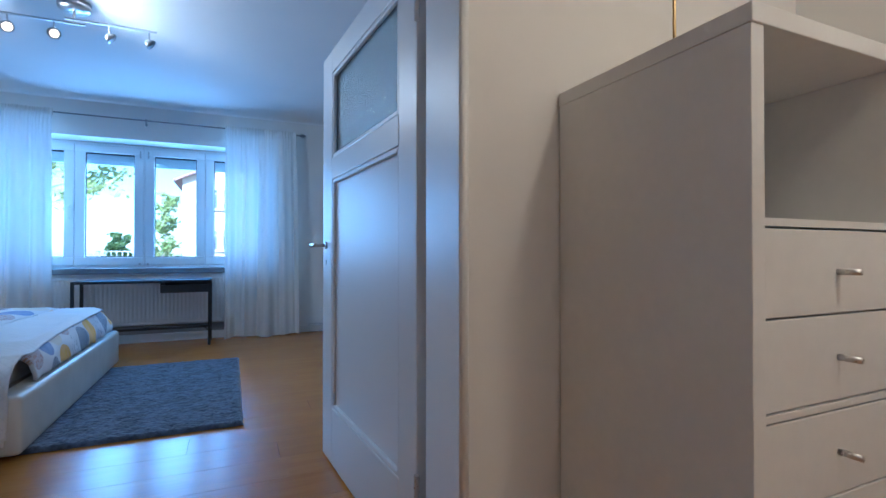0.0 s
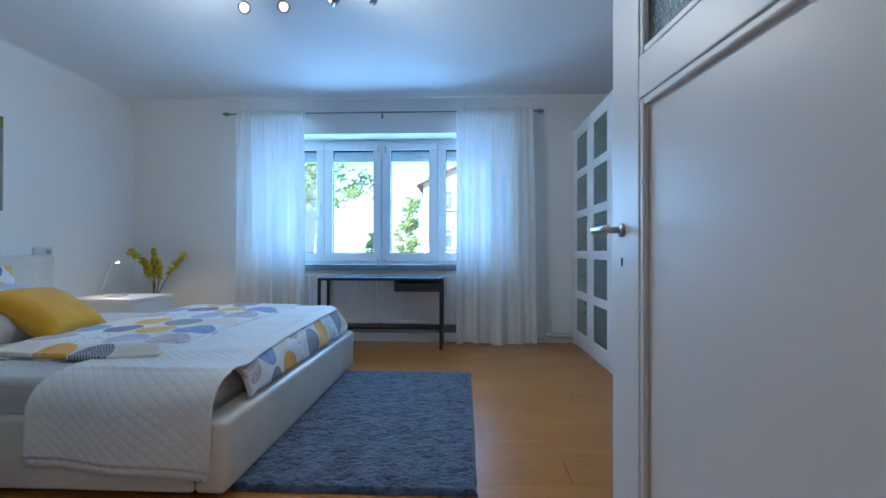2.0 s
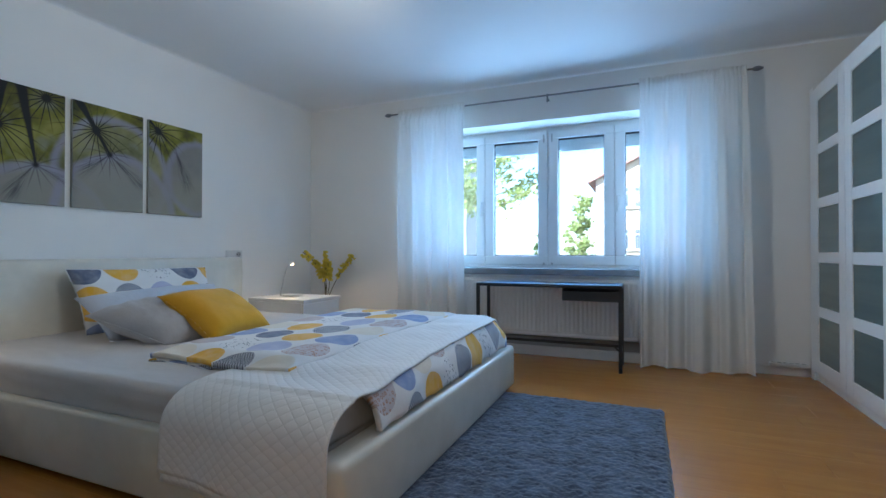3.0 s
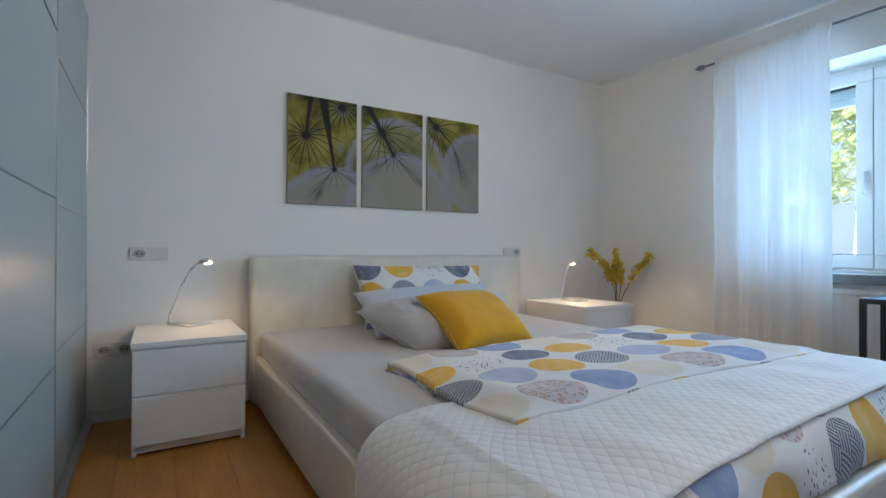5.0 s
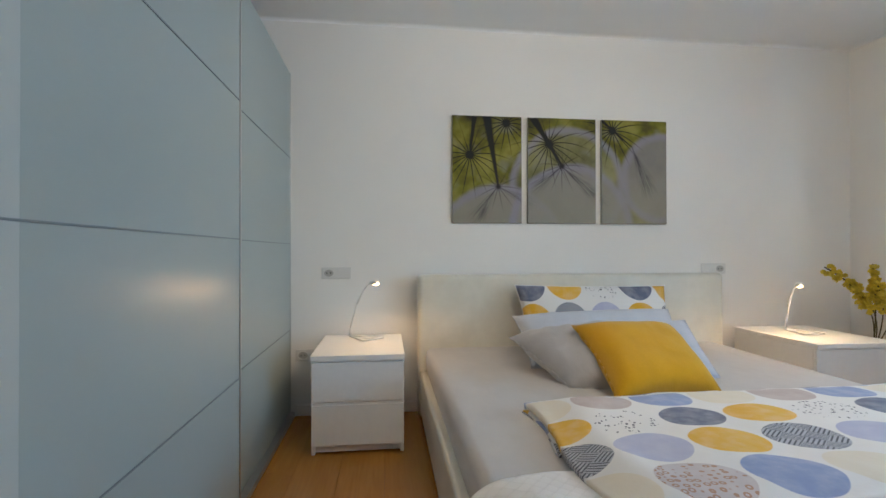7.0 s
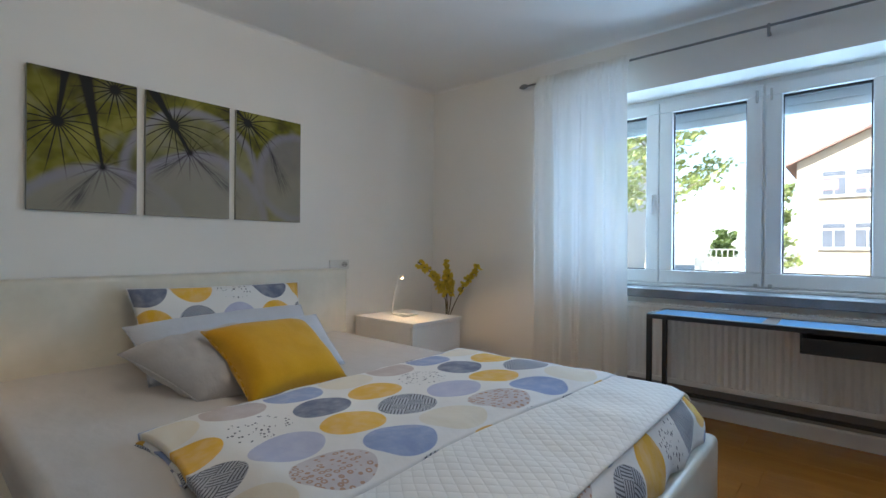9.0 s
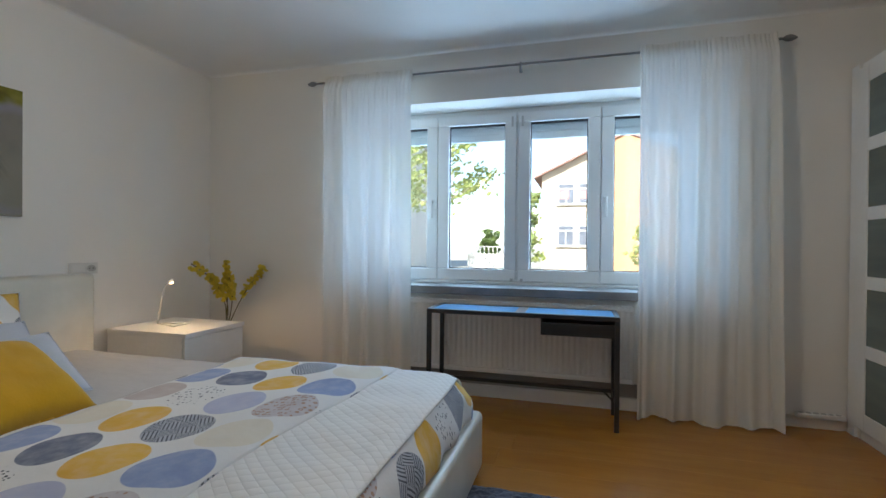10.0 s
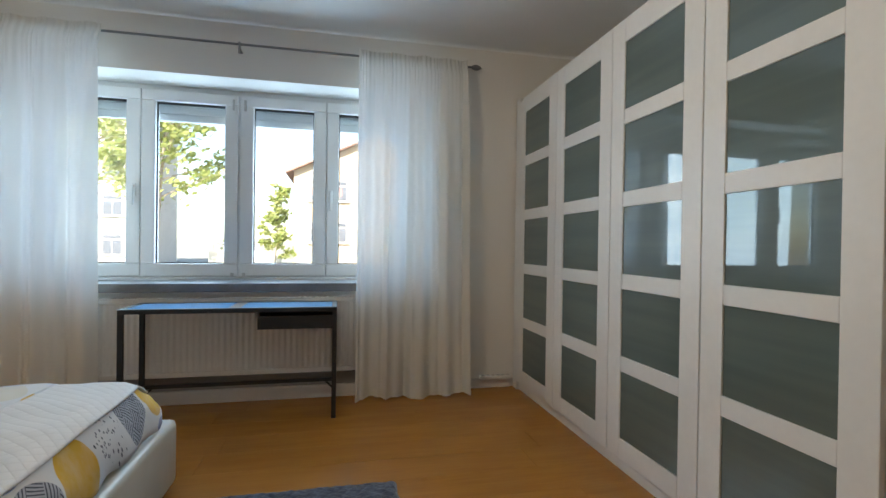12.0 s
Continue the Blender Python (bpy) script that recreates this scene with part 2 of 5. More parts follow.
def seed_head_print():
    """A close view of dandelion seeds over three canvases: u runs along the wall, v up, from the middle of the set."""
    n = Nodes("canvas_print")
    p = n.add("ShaderNodeTexCoord").outputs["UV"]
    xyz = n.add("ShaderNodeSeparateXYZ", Vector=p)
    y, z = xyz.outputs[0], xyz.outputs[1]

    def reach(cy, cz):
        a, b = n.math("SUBTRACT", y, cy), n.math("SUBTRACT", z, cz)
        return a, b, n.math("SQRT", n.math("ADD", n.math("MULTIPLY", a, a), n.math("MULTIPLY", b, b)))

    blur = n.noise(p, 3.0, 4.0)
    green = n.mix(n.step(n.noise(p, 4.2, 3.0), 0.3, 0.7), (0.17, 0.165, 0.06), (0.43, 0.41, 0.165))
    edge = n.math("MULTIPLY", n.step(n.math("ADD", z, n.math("MULTIPLY", blur, 0.3)), 0.36, 0.60), n.step(n.math("MULTIPLY", y, -1.0), -0.1, 0.75))
    base = n.mix(n.math("MULTIPLY", edge, 0.85), green, (0.04, 0.04, 0.025))
    base = n.mix(n.math("MULTIPLY", n.step(n.noise(p, 5.5, 2.0), 0.5, 0.75), 0.55), base, (0.40, 0.39, 0.38))
    # pale domes of down, their rims drawn in grey violet
    for cy, cz, r, full in ((0.05, -0.12, 0.43, 0.25), (-0.48, -0.61, 0.48, 0.9), (0.08, -0.43, 0.46, 0.85), (0.80, -0.05, 0.33, 0.8)):
        _, _, far = reach(cy, cz)
        far = n.math("ADD", far, n.math("MULTIPLY", n.math("SUBTRACT", blur, 0.5), 0.07))
        grey = n.mix(n.step(z, -0.4, 0.2), (0.43, 0.415, 0.385), (0.38, 0.37, 0.40))
        base = n.mix(n.math("MULTIPLY", n.math("SUBTRACT", 1.0, n.step(far, r - 0.05, r + 0.02)), full), base, grey)
        rim = n.math("SUBTRACT", n.step(far, r - 0.06, r - 0.01), n.step(far, r + 0.0, r + 0.04))
        base = n.mix(n.math("MULTIPLY", rim, 0.75), base, (0.43, 0.42, 0.53))
    # the right and lower field fades to a plain grey beige
    fall = n.math("MULTIPLY", n.math("SUBTRACT", 1.0, n.step(n.math("ADD", z, n.math("MULTIPLY", blur, 0.15)), -0.15, 0.22)), n.step(y, -0.2, 0.35))
    base = n.mix(n.math("MULTIPLY", fall, 0.45), base, (0.44, 0.425, 0.385))
    # brushes of violet-grey down, from a hub outwards
    for cy, cz, turn, wide, r, dark in ((-0.50, -0.14, -2.55, 0.35, 0.36, 0.55), (0.0, 0.03, 2.25, 0.22, 0.50, 0.6), (0.55, 0.19, 2.75, 0.30, 0.46, 0.65), (0.0, 0.03, -2.2, 0.35, 0.34, 0.45), (-0.48, -0.13, 2.0, 0.3, 0.34, 0.4)):
        a, b, far = reach(cy, cz)
        ang = n.math("ARCTAN2", a, b)
        off = n.math("ABSOLUTE", n.math("SUBTRACT", ang, turn))
        hair = n.noise(n.scaled(n.add("ShaderNodeCombineXYZ", X=ang, Y=far, Z=0.0).outputs[0], 1.0, 0.25, 1.0), 26.0, 2.0)
        on = n.math("MULTIPLY", n.math("SUBTRACT", 1.0, n.step(off, 0.0, wide)), n.math("MULTIPLY", n.step(hair, 0.3, 0.7), n.math("SUBTRACT", 1.0, n.step(far, r * 0.45, r))))
        base = n.mix(n.math("MULTIPLY", on, min(1.0, dark * 1.5)), base, (0.10, 0.09, 0.12))
    # seed heads: thin straight spokes of even width that fade outwards
    for cy, cz, r, count, dark in ((-0.694, 0.104, 0.36, 19.0, 0.95), (-0.422, 0.343, 0.27, 17.0, 0.8), (-0.10, 0.20, 0.36, 19.0, 0.95), (0.393, 0.31, 0.33, 17.0, 0.85), (0.0, 0.035, 0.24, 14.0, 0.35), (-0.482, -0.125, 0.22, 13.0, 0.3)):
        a, b, far = reach(cy, cz)
        ang = n.math("ARCTAN2", a, n.math("ADD", b, n.math("MULTIPLY", n.math("MULTIPLY", a, a), 1.1)))
        wob = n.math("MULTIPLY", n.noise(p, 1.6, 1.0), 2.4)
        near = n.math("SUBTRACT", 1.0, n.math("SINE", n.math("ADD", n.math("MULTIPLY", ang, count), wob)))
        line = n.math("SUBTRACT", 1.0, n.step(n.math("MULTIPLY", near, n.math("MULTIPLY", far, far)), 0.0005, 0.0026))
        fade = n.math("MULTIPLY", n.math("SUBTRACT", 1.0, n.step(far, r * 0.3, r)), n.math("SUBTRACT", 1.0, n.math("MULTIPLY", n.step(b, 0.02, 0.14), 0.7)))
        base = n.mix(n.math("MULTIPLY", n.math("MULTIPLY", line, fade), dark), base, (0.035, 0.03, 0.035))
        base = n.mix(n.math("MULTIPLY", n.math("SUBTRACT", 1.0, n.step(far, 0.004, 0.030)), 0.85), base, (0.05, 0.04, 0.045))
    # soft stems that taper downwards to their hub
    for cy, cz, lean, lo, hi, w in ((-0.482, -0.125, -0.165, -0.125, 0.40, 0.007), (-0.694, 0.104, 0.12, 0.104, 0.40, 0.006), (0.0, 0.035, -0.62, 0.035, 0.40, 0.009), (0.55, 0.19, -1.25, 0.19, 0.42, 0.007)):
        off = n.math("ABSOLUTE", n.math("SUBTRACT", n.math("SUBTRACT", y, cy), n.math("MULTIPLY", n.math("SUBTRACT", z, cz), lean)))
        wide = n.math("ADD", w, n.math("MULTIPLY", n.math("SUBTRACT", z, lo), w * 9.0))
        on = n.math("MULTIPLY", n.math("SUBTRACT", 1.0, n.step(n.math("DIVIDE", off, wide), 0.3, 1.2)), n.step(z, lo - 0.02, lo + 0.02))
        base = n.mix(n.math("MULTIPLY", on, 0.96), base, (0.045, 0.04, 0.035))
    base = n.mix(1.0, base, (0.73, 0.725, 0.70), "MULTIPLY")
    base = n.add("ShaderNodeBrightContrast", Color=base, Bright=-0.01, Contrast=0.16).outputs[0]
    n.set(Base_Color=base, Roughness=0.7)
    n.bump(n.noise(p, 320.0, 1.0), 0.1, 0.001)
    return n.mat


def shag():
    n = Nodes("blue_grey_shag")
    p = n.place()
    patch, tuft = n.noise(p, 11.0, 4.0, 0.6), n.noise(p, 45.0, 3.0)
    tone = n.math("ADD", n.math("MULTIPLY", patch, 0.7), n.math("MULTIPLY", tuft, 0.3))
    n.set(Base_Color=n.mix(n.step(tone, 0.38, 0.62), (0.030, 0.040, 0.065), (0.100, 0.123, 0.180)), Roughness=0.95, Sheen_Weight=0.4, Specular_IOR_Level=0.1)
    n.bump(tuft, 0.8, 0.012)
    return n.mat


def foliage(name, a, b):
    n = Nodes(name)
    r = n.add("ShaderNodeNewGeometry").outputs["Random Per Island"]
    n.set(Base_Color=n.mix(r, a, b), Roughness=0.55)
    t = n.add("ShaderNodeBsdfTranslucent", Color=n.mix(r, a, b))
    m = n.tree.nodes.new("ShaderNodeMixShader")
    m.inputs[0].default_value = 0.5
    n.tree.links.new(n.bsdf.outputs[0], m.inputs[1])
    n.tree.links.new(t.outputs[0], m.inputs[2])
    n.tree.links.new(m.outputs[0], n.out.inputs[0])
    return n.mat


M_WALL = wall_paint("white_wall_paint", (0.83, 0.815, 0.785))
M_CEIL = wall_paint("white_ceiling_paint", (0.85, 0.85, 0.84))
M_OAK = oak_floor()
M_SUB = plain("dark_joint", (0.10, 0.055, 0.025), 0.8)
M_TRIM = plain("white_trim_lacquer", (0.78, 0.77, 0.75), 0.32, grain=25, vary=0.02, relief=0.02)
M_DOOR = lacquer("white_door_lacquer", (0.78, 0.78, 0.77), 0.38)
M_PVC = plain("white_window_plastic", (0.80, 0.81, 0.82), 0.3, grain=60, vary=0.02, relief=0.02)
M_SEAL = plain("black_rubber_seal", (0.02, 0.02, 0.022), 0.6)
M_GLASS = clear_glass("window_glass")
M_PEBBLE = pebbled_glass()
M_STEEL = plain("brushed_steel", (0.62, 0.61, 0.60), 0.28, 1.0, grain=120, relief=0.08)
M_ROD = plain("grey_metal", (0.24, 0.24, 0.245), 0.4, 0.6)
M_BLACK = plain("black_powder_coat", (0.018, 0.018, 0.02), 0.42, grain=200, relief=0.1)
M_GREYSTONE = plain("grey_sill_stone", (0.20, 0.20, 0.205), 0.45, grain=90, vary=0.18, wear=8)
M_GREYBAND = plain("grey_skirting_strip", (0.30, 0.295, 0.29), 0.55)
M_RAD = plain("white_radiator_enamel", (0.76, 0.75, 0.73), 0.35, vary=0.03)
M_WHITE = plain("white_foil_board", (0.79, 0.785, 0.77), 0.4, grain=30, vary=0.03, relief=0.03)
M_FROST = gloss_glass("dark_frosted_glass", (0.118, 0.156, 0.148))
M_SLIDE = plain("blue_grey_satin_glass", (0.33, 0.385, 0.38), 0.31, grain=1.5, vary=0.02, relief=0.0, wear=0.5)
M_SLIDEBAND = plain("pale_satin_glass", (0.42, 0.465, 0.455), 0.31, grain=1.5, vary=0.02, relief=0.0, wear=0.5)
M_DIVIDE = plain("grey_blue_anodised_strip", (0.20, 0.235, 0.245), 0.4)
M_ALU = plain("brushed_aluminium", (0.55, 0.55, 0.55), 0.35, 1.0, grain=150, relief=0.06)
M_OAKFOIL = plain("pale_oak_foil", (0.63, 0.50, 0.385), 0.5, grain=60, vary=0.12, wear=10)
M_LEATHER = leather()
M_SHEET = cloth("grey_beige_sheet", (0.57, 0.545, 0.525))
M_GREYPILLOW = cloth("grey_pillowcase", (0.50, 0.495, 0.51), crease=0.5)
M_BLUEPILLOW = cloth("pale_blue_pillowcase", (0.56, 0.60, 0.68), crease=0.35)
M_MUSTARD = cloth("mustard_velvet", (0.60, 0.325, 0.006), vary=0.12, crease=0.2)
M_QUILT = quilted()
M_PRINT = printed_cotton()
M_SHEER = sheer()
M_CANVAS = seed_head_print()
M_CANVASEDGE = plain("canvas_edge", (0.34, 0.33, 0.29), 0.8)
M_SHAG = shag()
M_LAMPWHITE = plain("white_lamp_plastic", (0.78, 0.77, 0.75), 0.35)
M_LED = glowing("warm_led", (1.0, 0.60, 0.26), LED)
M_SPOT = glowing("warm_spot_glow", (1.0, 0.62, 0.30), SPOT)
M_OFFSPOT = clear_glass("spot_glass", (0.9, 0.92, 0.95))
M_SOCKET = plain("white_socket_plastic", (0.68, 0.675, 0.655), 0.3, vary=0.02)
M_HOLE = plain("socket_shadow_plastic", (0.40, 0.39, 0.375), 0.5)
M_STEM = plain("olive_stem", (0.10, 0.085, 0.03), 0.7)
M_PETAL = foliage("yellow_petal", (0.86, 0.68, 0.07), (0.66, 0.55, 0.08))
M_VASE = plain("white_ceramic", (0.72, 0.71, 0.69), 0.25)
M_BRASS = plain("aged_brass", (0.36, 0.26, 0.10), 0.35, 1.0)
M_SHUTTER = plain("grey_shutter_slat", (0.50, 0.52, 0.54), 0.5)

# ---- building helpers ----


def box(bm, x0, x1, y0, y1, z0, z1, bevel=0.0, segs=2):
    vs = [bm.verts.new((x, y, z)) for x in (x0, x1) for y in (y0, y1) for z in (z0, z1)]
    fs = [bm.faces.new([vs[i] for i in q]) for q in ((0, 1, 3, 2), (4, 6, 7, 5), (0, 4, 5, 1), (2, 3, 7, 6), (0, 2, 6, 4), (1, 5, 7, 3))]
    if bevel:
        edges = list({e for f in fs for e in f.edges})
        bmesh.ops.bevel(bm, geom=edges, offset=bevel, segments=segs, profile=0.5, affect="EDGES")
    return bm


def boxes(*dims, bevel=0.0, segs=2):
    bm = bmesh.new()
    for d in dims:
        box(bm, *d, bevel=bevel, segs=segs)
    return bm


def rod(bm, a, b, r, sides=10, r2=None):
    a, b = Vector(a), Vector(b)
    q = (b - a).to_track_quat("Z", "Y")
    rings = []
    for p, rad in ((a, r), (b, r if r2 is None else r2)):
        rings.append([bm.verts.new(p + q @ Vector((rad * math.cos(2 * math.pi * i / sides), rad * math.sin(2 * math.pi * i / sides), 0))) for i in range(sides)])
    for i in range(sides):
        j = (i + 1) % sides
        bm.faces.new((rings[0][i], rings[0][j], rings[1][j], rings[1][i]))
    bm.faces.new(rings[0][::-1])
    bm.faces.new(rings[1])
    return bm


def tube(bm, pts, r, sides=8):
    for a, b in zip(pts, pts[1:]):
        rod(bm, a, b, r, sides)
    return bm


def lathe(bm, profile, sides=24, at=(0, 0, 0)):
    rings = []
    for r, z in profile:
        rings.append([bm.verts.new((at[0] + r * math.cos(2 * math.pi * i / sides), at[1] + r * math.sin(2 * math.pi * i / sides), at[2] + z)) for i in range(sides)])
    for lo, hi in zip(rings, rings[1:]):
        for i in range(sides):
            j = (i + 1) % sides
            bm.faces.new((lo[i], lo[j], hi[j], hi[i]))
    bm.faces.new(rings[0][::-1])
    bm.faces.new(rings[-1])
    return bm


def sheet(nu, nv, place, uv=None):
    """A grid of nu x nv faces: place(s, t) with s and t from 0 to 1."""
    bm = bmesh.new()
    layer = bm.loops.layers.uv.new("UVMap")
    vs = [[bm.verts.new(place(i / nu, j / nv)) for j in range(nv + 1)] for i in range(nu + 1)]
    for i in range(nu):
        for j in range(nv):
            f = bm.faces.new((vs[i][j], vs[i + 1][j], vs[i + 1][j + 1], vs[i][j + 1]))
            f.smooth = True
            if uv:
                for loop, (a, b) in zip(f.loops, ((i, j), (i + 1, j), (i + 1, j + 1), (i, j + 1))):
                    loop[layer].uv = uv(a / nu, b / nv)
    return bm


def smooth(bm):
    for f in bm.faces:
        f.smooth = True
    return bm


def mesh_of(name, bm, material):
    bmesh.ops.recalc_face_normals(bm, faces=bm.faces[:])
    me = bpy.data.meshes.new(name)
    bm.to_mesh(me)
    bm.free()
    me.materials.append(material)
    return me


def part(name, bm, material, parent=None, label="", at=None):
    ob = new(name, mesh_of(name, bm, material))
    if parent:
        ob.parent = parent
    if at is not None:
        ob.matrix_basis = at if isinstance(at, Matrix) else Matrix.Translation(at)
    return tagged(ob, label)


def thing(name, at, label, category, group="", kind=""):
    ob = new(name)
    ob.empty_display_size = 0.1
    ob.matrix_basis = at if isinstance(at, Matrix) else Matrix.Translation(at)
    return tagged(ob, label, category, group, kind)


def structure(name, bm, material, label, category):
    return tagged(part(name, bm, material), label, category, kind="structure")


def thicken(ob, t, offset=-1.0):
    m = ob.modifiers.new("thickness", "SOLIDIFY")
    m.thickness, m.offset = t, offset
    return ob


def ease(a, b, x):
    x = min(1.0, max(0.0, (x - a) / (b - a)))
    return x * x * (3 - 2 * x)


# ---- the rooms ----
XW, XE, YN, YS, YH = -3.82, 2.03, 6.80, 1.62, 1.375
ZC = 2.775
WX0, WX1, WZ0, WZ1 = -2.38, 0.44, 0.80, 2.36
DX0, DX1, DZ = -0.535, 0.572, 2.06
structure("wall_west", boxes((XW - 0.25, XW, YS - 0.285, YN + 0.4, -0.3, 3.0)), M_WALL, "smooth white painted bedroom wall behind the bed", "wall")
structure("wall_east", boxes((XE, XE + 0.25, YS - 0.285, YN + 0.4, -0.3, 3.0)), M_WALL, "smooth white painted bedroom wall behind the wardrobe", "wall")
structure("wall_north", boxes((XW, WX0, YN, YN + 0.4, -0.3, 3.0), (WX1, XE, YN, YN + 0.4, -0.3, 3.0), (WX0, WX1, YN, YN + 0.4, -0.3, WZ0), (WX0, WX1, YN, YN + 0.4, WZ1, 3.0)),
          M_WALL, "white painted wall with a wide window opening", "wall")
structure("wall_south", boxes((XW, DX0, YH, YS, -0.3, 3.0), (DX1, XE, YH, YS, -0.3, 3.0), (DX0, DX1, YH, YS, DZ, 3.0)), M_WALL, "white painted wall with the bedroom doorway", "wall")
structure("hall_wall_west", boxes((-1.75, -1.55, -1.6, YH, -0.3, 3.0)), M_WALL, "white painted hallway wall", "wall")
structure("hall_wall_east", boxes((1.95, 2.15, -1.6, YH, -0.3, 3.0)), M_WALL, "white painted hallway wall", "wall")
structure("hall_wall_south", boxes((-1.55, 1.95, -1.6, -1.4, -0.3, 3.0)), M_WALL, "white painted hallway wall", "wall")
structure("hall_ceiling", boxes((-1.55, 1.95, -1.4, YH, 2.7, 2.95)), M_CEIL, "white painted hallway ceiling", "ceiling")


def coved_ceiling(x0, x1, y0, y1, z, r, segs=10):
    bm = bmesh.new()
    rings = []
    for k in range(segs + 1):
        a = math.pi / 2 * k / segs
        d, h = r * (1 - math.cos(a)), z - r + r * math.sin(a)
        rings.append([bm.verts.new(p) for p in ((x0 + d, y0 + d, h), (x1 - d, y0 + d, h), (x1 - d, y1 - d, h), (x0 + d, y1 - d, h))])
    for lo, hi in zip(rings, rings[1:]):
        for i in range(4):
            f = bm.faces.new((lo[i], lo[(i + 1) % 4], hi[(i + 1) % 4], hi[i]))
            f.smooth = True
    bm.faces.new(rings[-1]).smooth = True
    box(bm, x0, x1, y0, y1, z + 0.004, z + 0.2)
    return bm


structure("ceiling", coved_ceiling(XW - 0.002, XE + 0.002, YS - 0.002, YN + 0.002, ZC, 0.03), M_CEIL, "white plaster ceiling with softly rounded edges", "ceiling")

# baseboards
structure("baseboard", boxes((XW, XW + 0.018, 2.44, YN, 0, 0.075), (XW + 0.018, -1.95, YN - 0.018, YN, 0, 0.075), (0.02, 1.22, YN - 0.018, YN, 0, 0.075), bevel=0.004), M_TRIM, "white painted skirting board", "skirting board")
structure("pipe_cover", boxes((-1.95, 0.02, YN - 0.035, YN, 0.0, 0.095), bevel=0.006), M_TRIM, "white boxed skirting below the radiator", "skirting board")
structure("skirting_band", boxes((-1.95, 0.02, YN - 0.022, YN, 0.097, 0.19), bevel=0.003), M_GREYBAND, "grey band on the wall below the radiator", "skirting board")

# the doorway: lining and casings
trim = thing("door_frame", (0, 0, 0), "white lacquered door frame with stepped casing", "door frame", kind="structure")
part("lining", boxes((DX1 - 0.028, DX1 - 0.001, YH - 0.02, YS - 0.04, 0, DZ - 0.028), bevel=0.004), M_DOOR, trim)
part("rebate", boxes((DX1 - 0.009, DX1 - 0.001, YS - 0.039, YS, 0, DZ - 0.028), bevel=0.001), M_DOOR, trim)
part("lining", boxes((DX0 + 0.001, DX0 + 0.028, YH - 0.02, YS, 0, DZ - 0.028), bevel=0.004), M_DOOR, trim)
part("lining", boxes((DX0, DX1, YH, YS, DZ - 0.028, DZ), bevel=0.004), M_DOOR, trim)
for x in (DX0 + 0.014, DX1 - 0.014):
    part("bead", smooth(rod(bmesh.new(), (x, YH - 0.018, 0), (x, YH - 0.018, DZ - 0.03), 0.012, 12)), M_DOOR, trim)
part("casing", boxes((DX0 - 0.02, DX1 + 0.02, YH - 0.03, YH, DZ - 0.012, DZ + 0.03), bevel=0.006), M_DOOR, trim)
for y0, y1 in ((YS, YS + 0.018),):
    part("casing", boxes((DX1, DX1 + 0.085, y0, y1, 0, DZ + 0.085), bevel=0.006), M_DOOR, trim)
    part("casing", boxes((DX0 - 0.085, DX0, y0, y1, 0, DZ + 0.085), bevel=0.006), M_DOOR, trim)
    part("casing", boxes((DX0 + 0.012, DX1 - 0.012, y0, y1, DZ - 0.012, DZ + 0.085), bevel=0.006), M_DOOR, trim)


